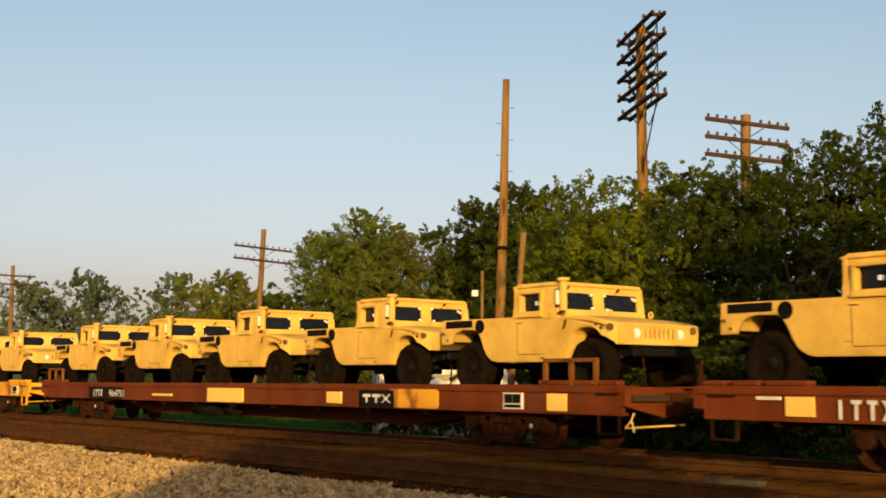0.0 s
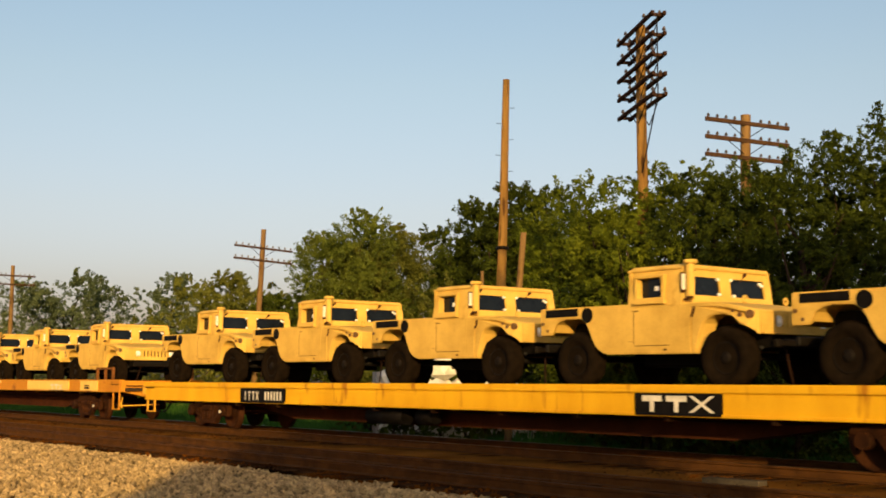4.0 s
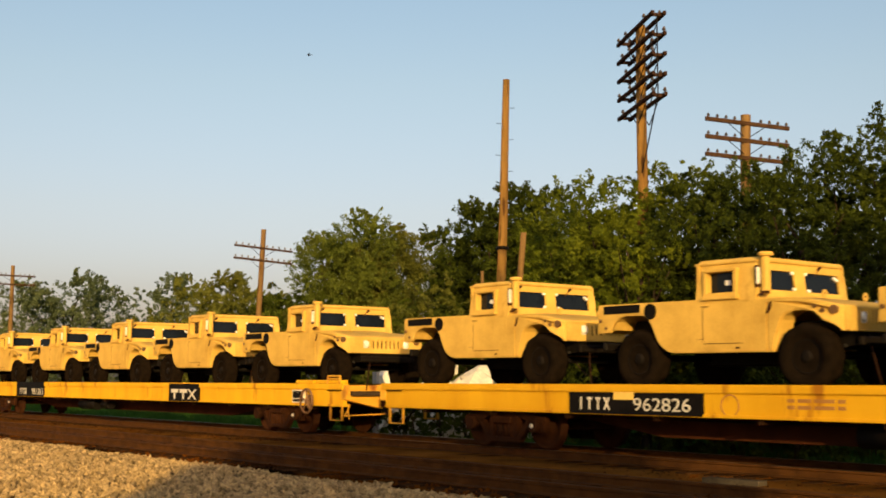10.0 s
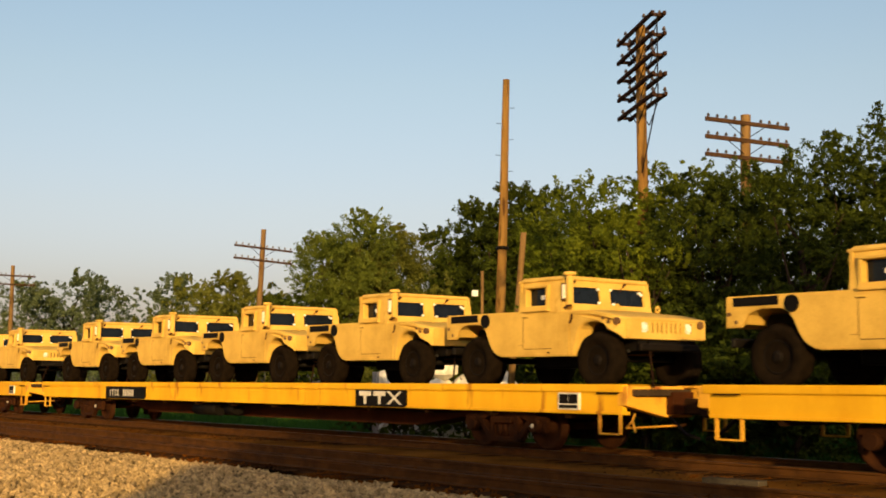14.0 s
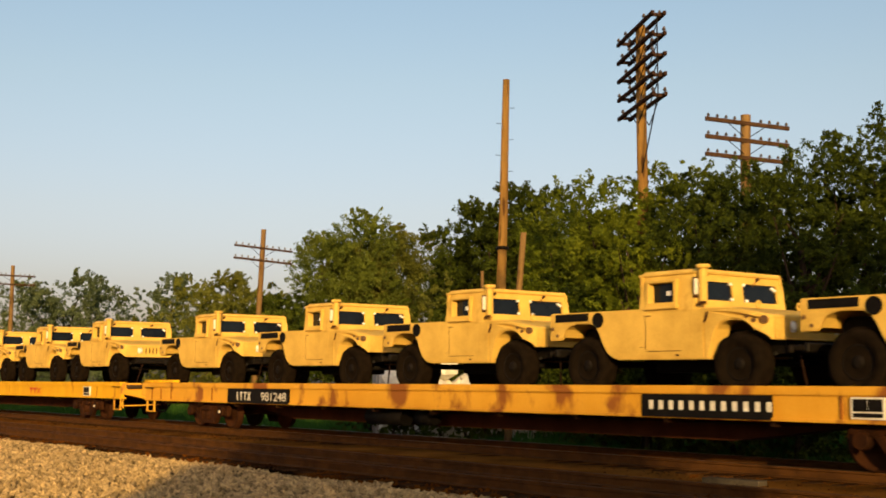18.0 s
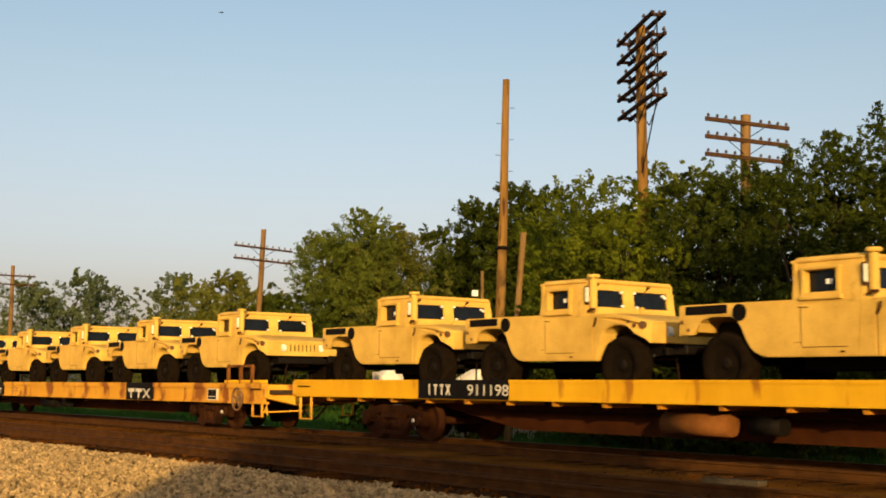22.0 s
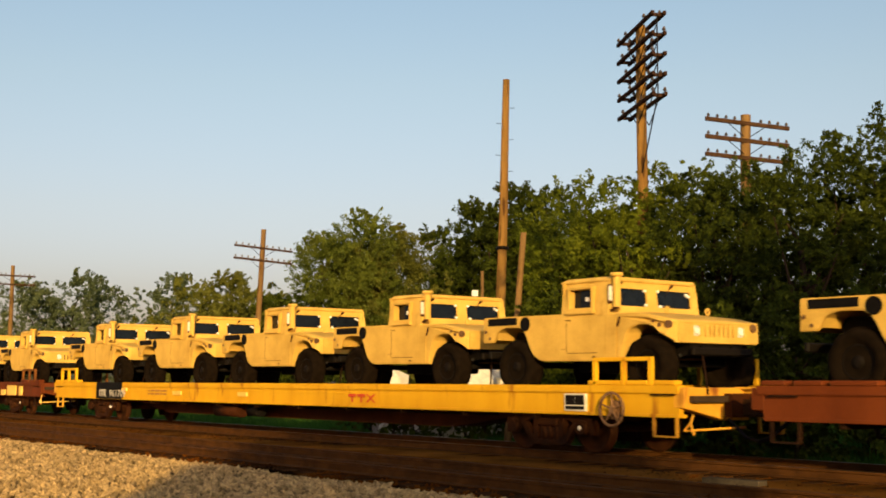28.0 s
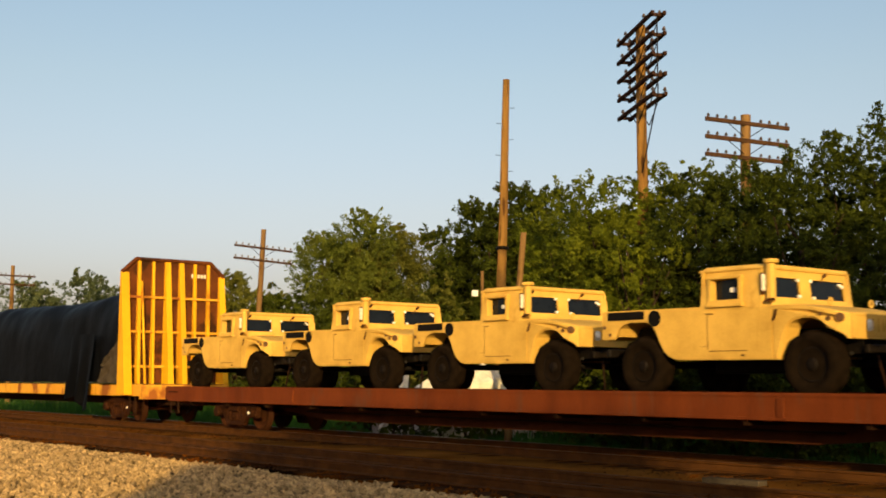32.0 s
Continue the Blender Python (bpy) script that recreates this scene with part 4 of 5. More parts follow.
def bars(parent, word, x, z, h, y, material, gap=0.28, name="lettering", width=0.62):
    """Plain blocks, one for each sign of a word that is not spelt out."""
    u = x
    for ch in word:
        if ch != " ":
            part(name, B((u, u + h * width, y - 0.004, y, z, z + h)), material, parent)
        u += h * width * (1 + gap)
    return u


def digits(parent, text, x, z, h, y, material):
    """Painted figures in the built-in font, laid just proud of the side sill."""
    cu = bpy.data.curves.new("figures", "FONT")
    cu.body, cu.size, cu.extrude = text, h * 1.42, 0.001
    ob = bpy.data.objects.new("figures", cu)
    scene.collection.objects.link(ob)
    dg = bpy.context.evaluated_depsgraph_get()
    me = bpy.data.meshes.new_from_object(ob.evaluated_get(dg))
    bpy.data.objects.remove(ob)
    me.materials.clear()
    me.materials.append(material)
    o = new("number", me)
    o.parent = parent
    o.matrix_basis = pose(x, y - 0.003, z, 90, 0, 0) @ Matrix.Diagonal((1.4, 1, 1, 1))
    o["label"] = "white painted car number"
    return o


def truck_frame(parent, x):
    """A two-axle bogie: bolster, cast side frames with their windows and springs, bearings and turning wheelsets."""
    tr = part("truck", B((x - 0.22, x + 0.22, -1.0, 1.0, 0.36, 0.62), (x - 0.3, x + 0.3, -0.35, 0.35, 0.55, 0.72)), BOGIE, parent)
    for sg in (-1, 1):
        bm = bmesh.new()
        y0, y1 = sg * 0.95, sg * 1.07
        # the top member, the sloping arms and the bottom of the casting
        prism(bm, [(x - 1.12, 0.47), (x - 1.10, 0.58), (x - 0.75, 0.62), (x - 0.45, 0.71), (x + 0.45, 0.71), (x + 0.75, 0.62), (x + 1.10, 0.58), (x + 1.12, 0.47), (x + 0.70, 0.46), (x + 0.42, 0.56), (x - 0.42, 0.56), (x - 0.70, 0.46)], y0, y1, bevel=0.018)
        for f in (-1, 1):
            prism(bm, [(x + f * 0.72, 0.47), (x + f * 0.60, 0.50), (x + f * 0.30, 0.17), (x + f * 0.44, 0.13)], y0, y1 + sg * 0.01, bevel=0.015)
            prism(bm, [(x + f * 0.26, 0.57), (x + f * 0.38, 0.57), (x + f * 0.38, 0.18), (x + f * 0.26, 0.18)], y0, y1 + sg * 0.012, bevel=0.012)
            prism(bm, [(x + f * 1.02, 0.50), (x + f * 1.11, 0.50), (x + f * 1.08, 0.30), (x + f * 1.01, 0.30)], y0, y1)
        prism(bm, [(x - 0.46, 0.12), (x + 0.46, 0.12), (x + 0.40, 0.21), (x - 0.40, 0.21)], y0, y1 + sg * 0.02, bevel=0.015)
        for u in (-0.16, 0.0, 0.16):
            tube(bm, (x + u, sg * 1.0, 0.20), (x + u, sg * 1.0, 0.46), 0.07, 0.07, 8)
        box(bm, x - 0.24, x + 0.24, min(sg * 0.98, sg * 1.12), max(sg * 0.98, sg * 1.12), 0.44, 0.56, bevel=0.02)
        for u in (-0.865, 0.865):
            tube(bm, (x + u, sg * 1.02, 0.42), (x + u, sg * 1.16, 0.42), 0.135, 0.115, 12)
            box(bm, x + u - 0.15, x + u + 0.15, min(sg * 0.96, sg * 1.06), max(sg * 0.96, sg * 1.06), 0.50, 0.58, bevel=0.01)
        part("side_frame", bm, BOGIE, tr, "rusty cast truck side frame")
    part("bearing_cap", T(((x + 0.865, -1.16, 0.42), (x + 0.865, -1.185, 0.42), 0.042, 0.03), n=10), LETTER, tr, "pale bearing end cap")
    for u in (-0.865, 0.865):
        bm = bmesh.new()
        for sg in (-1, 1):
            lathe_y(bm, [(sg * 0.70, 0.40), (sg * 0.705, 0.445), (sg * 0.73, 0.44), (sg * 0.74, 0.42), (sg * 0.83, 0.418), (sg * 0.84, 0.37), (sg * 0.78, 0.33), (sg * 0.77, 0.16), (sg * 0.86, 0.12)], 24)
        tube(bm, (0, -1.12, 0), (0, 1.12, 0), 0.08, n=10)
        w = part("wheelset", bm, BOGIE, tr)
        w["turn_x"] = x + u
        w.matrix_basis = pose(x + u, 0, 0.42)
    return tr


def hand_brake(parent, x, z):
    bm = bmesh.new()
    for k in range(18):
        a, b = 2 * math.pi * k / 18, 2 * math.pi * (k + 1) / 18
        tube(bm, (x + 0.26 * math.cos(a), -1.40, z + 0.26 * math.sin(a)), (x + 0.26 * math.cos(b), -1.40, z + 0.26 * math.sin(b)), 0.024, n=6)
    for k in range(5):
        a = 1.2566 * k + 0.3
        tube(bm, (x, -1.385, z), (x + 0.26 * math.cos(a), -1.40, z + 0.26 * math.sin(a)), 0.02, 0.016, n=5)
    tube(bm, (x, -1.41, z), (x, -1.30, z), 0.06, n=10)
    box(bm, x - 0.10, x + 0.10, -1.34, -1.28, z - 0.16, z + 0.14, bevel=0.02)
    part("hand_brake_wheel", bm, DUSTY, parent, "dusty spoked hand brake wheel")


def flatcar(cfg, c):
    """One car. c: how far its middle lies ahead of the middle that its paint work is counted from."""
    paint, end_paint = cfg["paint"], cfg.get("end", YELLOW_RUSTY if cfg["paint"] == YELLOW else cfg["paint"])
    root = tagged(new("flatcar"), cfg["label"], "railway flatcar", "cars of the train")
    zt, zd = cfg.get("top", 1.055), cfg["deck"]
    d = cfg.get("depth", 0.48)
    e = HALF - GAP
    part("deck", B((-e - 0.2, e + 0.2, -1.16, 1.16, zd - 0.10, zd)), DECKWOOD, root, "worn dark deck boards")
    lip = 0.125 if d > 0.4 else 0.06
    for sg in (-1, 1):
        bm = bmesh.new()
        prism(bm, [(-e, zt), (e, zt), (e, zt - lip), (-e + 0.02, zt - lip)], sg * 1.30, sg * 1.14, bevel=0.010)
        prism(bm, [(-e + 0.03, zt - lip), (e - 0.01, zt - lip), (e - 0.01, zt - d + 0.05), (-e + 0.12, zt - d + 0.05)], sg * (1.262 if d > 0.4 else 1.285), sg * 1.17)
        prism(bm, [(-e + 0.12, zt - d + 0.05), (e, zt - d + 0.05), (e, zt - d), (-e + 0.14, zt - d)], sg * 1.30, sg * 1.10, bevel=0.006)
        sill = part("side_sill", bm, paint, root)
        if sg < 0:
            for k in range(cfg.get("ribs", 0)):
                x = -e + 2 * e * (k + 0.5) / cfg["ribs"]
                part("stake_rib", B((x - 0.06, x + 0.06, -1.315, -1.26, zt - d + 0.05, zt - lip), bevel=0.008), paint, sill)
            # welded seams and stake pockets near the ends
            if paint in (YELLOW_RUSTY, YELLOW_STREAKED):
                for f in (-1, 1):
                    for u in (0.58, 1.16, 1.80, 4.2):
                        x = f * (e - u)
                        part("weld_seam", B((x - 0.016, x + 0.016, -1.285, -1.255, zt - d + 0.04, zt - lip + 0.01), bevel=0.004), RUSTSEAM, sill)
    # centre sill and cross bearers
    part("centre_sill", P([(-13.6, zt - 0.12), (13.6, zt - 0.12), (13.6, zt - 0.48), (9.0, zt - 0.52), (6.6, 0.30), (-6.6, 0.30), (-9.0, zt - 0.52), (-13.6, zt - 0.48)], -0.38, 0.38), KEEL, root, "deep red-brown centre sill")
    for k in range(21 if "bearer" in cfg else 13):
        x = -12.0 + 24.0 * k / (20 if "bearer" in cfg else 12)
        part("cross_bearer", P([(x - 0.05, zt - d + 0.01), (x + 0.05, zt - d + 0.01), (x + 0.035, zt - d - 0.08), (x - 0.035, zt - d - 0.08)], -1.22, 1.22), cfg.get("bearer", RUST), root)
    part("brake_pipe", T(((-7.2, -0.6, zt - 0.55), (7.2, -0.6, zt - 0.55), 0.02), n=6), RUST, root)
    if cfg.get("tank", BLACK):
        part("brake_tank", T(((-2.6, -0.85, zt - 0.67), (-1.3, -0.85, zt - 0.67), 0.17), n=14), cfg.get("tank", BLACK), root)
        part("brake_cylinder", T(((-0.95, -0.8, zt - 0.66), (-0.4, -0.8, zt - 0.66), 0.14), n=14), BLACK, root)
    rod_paint = PATCH if paint == BROWN else YELLOW_RUSTY
    for sg in (-1, 1):
        # end of the frame: a deep draught box to the middle, set-back beam beyond it, crossing plate on top
        bm = bmesh.new()
        a, b = [[bm.verts.new((sg * x, y, z)) for y, z in ((-1.27, zt - 0.03), (0.22, zt - 0.03), (0.22, zt - 0.53), (-0.36, zt - 0.53), (-1.27, zt - 0.34))] for x in (e - 0.12, e + 0.10)]
        bm.faces.new(a)
        bm.faces.new(b[::-1])
        for i in range(5):
            bm.faces.new((a[i], b[i], b[(i + 1) % 5], a[(i + 1) % 5]))
        bmesh.ops.recalc_face_normals(bm, faces=bm.faces[:])
        bmesh.ops.bevel(bm, geom=bm.edges[:], offset=0.012, segments=1, affect="EDGES")
        endp = part("end_sill", bm, end_paint, root)
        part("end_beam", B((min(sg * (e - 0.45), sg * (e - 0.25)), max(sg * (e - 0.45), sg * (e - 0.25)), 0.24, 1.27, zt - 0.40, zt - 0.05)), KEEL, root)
        part("crossing_plate", B((min(sg * e, sg * (e + 0.36)), max(sg * e, sg * (e + 0.36)), 0.0, 1.22, zt - 0.055, zt - 0.02), (min(sg * (e + 0.12), sg * (e + 0.42)), max(sg * (e + 0.12), sg * (e + 0.42)), 0.10, 0.20, zt - 0.48, zt - 0.03)), end_paint, root)
        part("end_grab", T(((sg * (e + 0.14), -1.12, zt - 0.18), (sg * (e + 0.14), -0.35, zt - 0.18), 0.016), ((sg * (e + 0.09), -1.12, zt - 0.18), (sg * (e + 0.14), -1.12, zt - 0.18), 0.014), ((sg * (e + 0.09), -0.35, zt - 0.18), (sg * (e + 0.14), -0.35, zt - 0.18), 0.014), n=6), RUST, endp)
        xa, xb = sorted((sg * (e + 0.05), sg * (HALF + 0.02)))
        k0, k1 = (-0.20, 0.0) if sg > 0 else (0.0, 0.20)
        part("coupler", B((xa, xb, -0.12, 0.12, 0.66, 0.92), (min(sg * (HALF - 0.10), sg * (HALF + 0.06)), max(sg * (HALF - 0.10), sg * (HALF + 0.06)), k0, k1, 0.62, 0.94), bevel=0.03), RUST, root)
        part("air_hose", T(((sg * (e + 0.15), -0.35, 0.62), (sg * (HALF - 0.25), -0.36, 0.36), 0.03), ((sg * (HALF - 0.25), -0.36, 0.36), (sg * HALF, -0.34, 0.30), 0.03), n=6), BLACK, root)
        # lifting rod with its bent handle at the near corner
        x = e + 0.30
        if sg > 0:
            part("uncoupling_rod", T(((sg * x, -1.30, 0.70), (sg * (x - 0.04), -1.32, 0.58), 0.016), ((sg * (x - 0.04), -1.32, 0.58), (sg * (x - 0.16), -1.33, 0.46), 0.016), ((sg * (x - 0.04), -1.32, 0.58), (sg * (x + 0.03), -1.33, 0.40), 0.018), ((sg * (x - 0.16), -1.33, 0.46), (sg * (x + 0.05), -0.20, 0.50), 0.017), n=6), rod_paint, root, "bent steel uncoupling rod")
        for sy in (-1, 1):
            u0, u1 = (e - 0.53, e - 0.07) if sg > 0 else (e - 0.70, e - 0.24)
            bm = bmesh.new()
            for u in (u0, u1):
                box(bm, sg * u - 0.026, sg * u + 0.026, min(sy * 1.27, sy * 1.235), max(sy * 1.27, sy * 1.235), 0.36, zt - d + 0.03)
            box(bm, min(sg * u0, sg * u1), max(sg * u0, sg * u1), min(sy * 1.29, sy * 1.21), max(sy * 1.29, sy * 1.21), 0.345, 0.37)
            part("step_stirrup", bm, RUST if paint == BROWN else end_paint, root)
        part("grab_iron", T(((sg * u0, -1.33, zt - 0.14), (sg * u1, -1.33, zt - 0.14), 0.012), ((sg * u0, -1.29, zt - 0.14), (sg * u0, -1.33, zt - 0.14), 0.012), ((sg * u1, -1.29, zt - 0.14), (sg * u1, -1.33, zt - 0.14), 0.012), n=5), RUST, root)
        truck_frame(root, 10.2 if sg > 0 else -9.8)
        # folded bridge plates that lie on the sills of the lower cars
        if cfg.get("plates"):
            for u0, u1 in ((0.08, 0.50), (0.64, 1.10), (1.22, 1.95)):
                part("bridge_plate", B((min(sg * (e - u0), sg * (e - u1)), max(sg * (e - u0), sg * (e - u1)), -1.29, -1.10, zt + 0.002, zt + 0.075), bevel=0.014), YELLOW if paint != BROWN else BROWN, root)
    # upright rails on the sills by the ends
    for sg in cfg.get("frame", ()):
        for sy in (-1, 1):
            bm = bmesh.new()
            for u in (0.58, 1.16, 1.80):
                box(bm, sg * (e - u) - 0.035, sg * (e - u) + 0.035, min(sy * 1.29, sy * 1.22), max(sy * 1.29, sy * 1.22), zt - 0.10, 1.53)
            box(bm, min(sg * (e - 0.55), sg * (e - 1.83)), max(sg * (e - 0.55), sg * (e - 1.83)), min(sy * 1.29, sy * 1.22), max(sy * 1.29, sy * 1.22), 1.51, 1.57)
            part("guard_rail", bm, cfg.get("frame_paint", FLAKE), root, "upright guard rail on the sill")
    if cfg.get("ladder"):
        u0, u1, top = e - 0.62, e - 0.12, zt + cfg["ladder"]
        part("hand_ladder", T(((u0, -1.28, zt - 0.05), (u0, -1.28, top), 0.022), ((u1, -1.28, zt - 0.05), (u1, -1.28, top), 0.022), ((u0, -1.28, top), (u1, -1.28, top), 0.018), ((u0, -1.28, zt + 0.10), (u1, -1.28, zt + 0.10), 0.018), n=6), YELLOW_RUSTY, root, "thin yellow hand ladder")
    if cfg.get("wheel_up"):
        hand_brake(root, e - cfg["wheel_up"], zt - 0.38)
    # paint work on the near side
    Y = -1.305
    for x0, x1, z0, z1, m in cfg.get("patches", ()):
        part("paint_patch", B((x0 - c, x1 - c, Y - (0.006 if m is PATCH else 0.0), -1.26, zt - d * z1, zt - d * z0)), m, root)
    if "panel" in cfg:
        x0, x1, top = cfg["panel"]
        part("number_panel", B((x0 - c, x1 - c, Y - 0.003, -1.26, zt - d + 0.01, zt - top)), cfg.get("panel_mat", BLACK), root, "black panel behind the car number")
    if "number" in cfg:
        x, text, hh = cfg["number"]
        x -= c
        zc = zt - (d + 0.13) * 0.5 if d > 0.4 else zt - d * 0.5
        run = cfg.get("gap", 1.22)
        ink = cfg.get("ink", LETTER)
        stroke_marks(root, "ittx", x, zc - hh * 0.5, hh, Y - 0.004, ink, width=min(0.58, (run - 0.26) / 4 / hh * 0.66), pitch=min(0.98, (run - 0.26) / 4 / hh))
        if text:
            digits(root, text, x + run, zc - hh * 0.5, hh, Y - 0.004, ink)
        else:
            bars(root, "......", x + 1.0, zc - hh * 0.5, hh, Y - 0.004, LETTER, name="number", width=0.36, gap=0.95)
    if "logo" in cfg:
        x, n_blocks, hh, m, pm = cfg["logo"]
        x -= c
        w = hh * (1.3 if n_blocks == 3 else 0.95)
        if pm:
            part("logo_panel", B((x - 0.12, x + n_blocks * w * 1.12 + 0.1, Y - 0.003, -1.26, zt - d + 0.01, zt - cfg.get("logo_top", 0.13))), pm, root, "dark panel behind the mark")
        zc = zt - (d + 0.10) * 0.5
        stroke_marks(root, "ttx" if n_blocks == 3 else "....... ....."[:n_blocks + 1], x + 0.03, zc - hh * 0.36, hh * 0.72, Y - 0.004, m, name="logo_mark", width=w / hh / 0.72 * (0.92 if n_blocks == 3 else 0.62), pitch=w * 1.12 / hh / 0.72, thick=0.36)
    if "grid" in cfg:
        x = cfg["grid"] - c
        gd = part("stencil_board", B((x, x + 0.5, Y - 0.004, -1.26, zt - d + 0.06, zt - 0.14)), LETTER, root, "white-framed black data stencil")
        for k in range(2):
            part("stencil_field", B((x + 0.03 + 0.225 * k, x + 0.245 + 0.225 * k, Y - 0.007, Y - 0.003, zt - d + 0.16, zt - 0.165)), BLACK, gd)
        part("stencil_field", B((x + 0.03, x + 0.47, Y - 0.007, Y - 0.003, zt - d + 0.085, zt - d + 0.14)), BLACK, gd)
    if "ring" in cfg:
        bm = bmesh.new()
        for k in range(24):
            a, b = [(cfg["ring"] - c + 0.16 * math.cos(math.pi * q / 12), -1.263, zt - 0.30 + 0.155 * math.sin(math.pi * q / 12)) for q in (k, k + 1)]
            tube(bm, a, b, 0.012, n=5)
        part("stencil_ring", bm, STENCIL, root, "faded round stencil")
    for x, n_bars, hh in cfg.get("fine", ()):
        for row in range(2):
            u = x - c
            for k in range(n_bars):
                w = 0.12 + 0.1 * ((k * 7 + row * 3) % 3)
                part("stencil_line", B((u, u + w, -1.268, -1.255, zt - 0.24 - 0.09 * row, zt - 0.24 - 0.09 * row + hh)), STENCIL, root)
                u += w + 0.05
    return root


# ---- the train: when each coupling passes the mark at x = -20, and what each car wears ----
COUPLINGS = [-2.19, -0.446, 1.295, 3.08, 4.81, 6.55, 8.287, 10.04, 11.78, 13.56, 15.31, 17.064, 18.79, 20.56, 22.295, 24.07, 25.79, 27.49, 29.25, 31.0, 32.73, 34.0]
# when the middle of each coupling truly passes it; the paint work and the loads are counted from the marks above
JOINTS = [-2.175, -0.432, 1.316, 3.056, 4.81, 6.563, 8.339, 10.075, 11.816, 13.566, 15.315, 17.063, 18.806, 20.555, 22.291, 24.03, 25.764, 27.497, 29.238, 30.971, 32.71]
FIRST = -1              # index of the first car


def car_middle(k):
    """Where the middle of car k stands at the start of the clip."""
    a, b = COUPLINGS[k - FIRST], COUPLINGS[k - FIRST + 1]
    return -20 - SPEED * (a + b) / 2


def car_shift(k):
    """How far the true middle of car k lies ahead of that."""
    a, b = JOINTS[k - FIRST], JOINTS[k - FIRST + 1]
    return -20 - SPEED * (a + b) / 2 - car_middle(k)


YEL = "yellow steel flatcar carrying five tan military trucks"
RYEL = "rust-streaked yellow steel flatcar carrying five tan military trucks"
BRN = "rusty brown steel flatcar carrying five tan military trucks"
LOW, HIGH, RAISED = dict(deck=0.975, top=1.13, depth=0.485, plates=True), dict(deck=1.065, top=1.143, depth=0.48), dict(deck=0.98, top=1.212, depth=0.365)
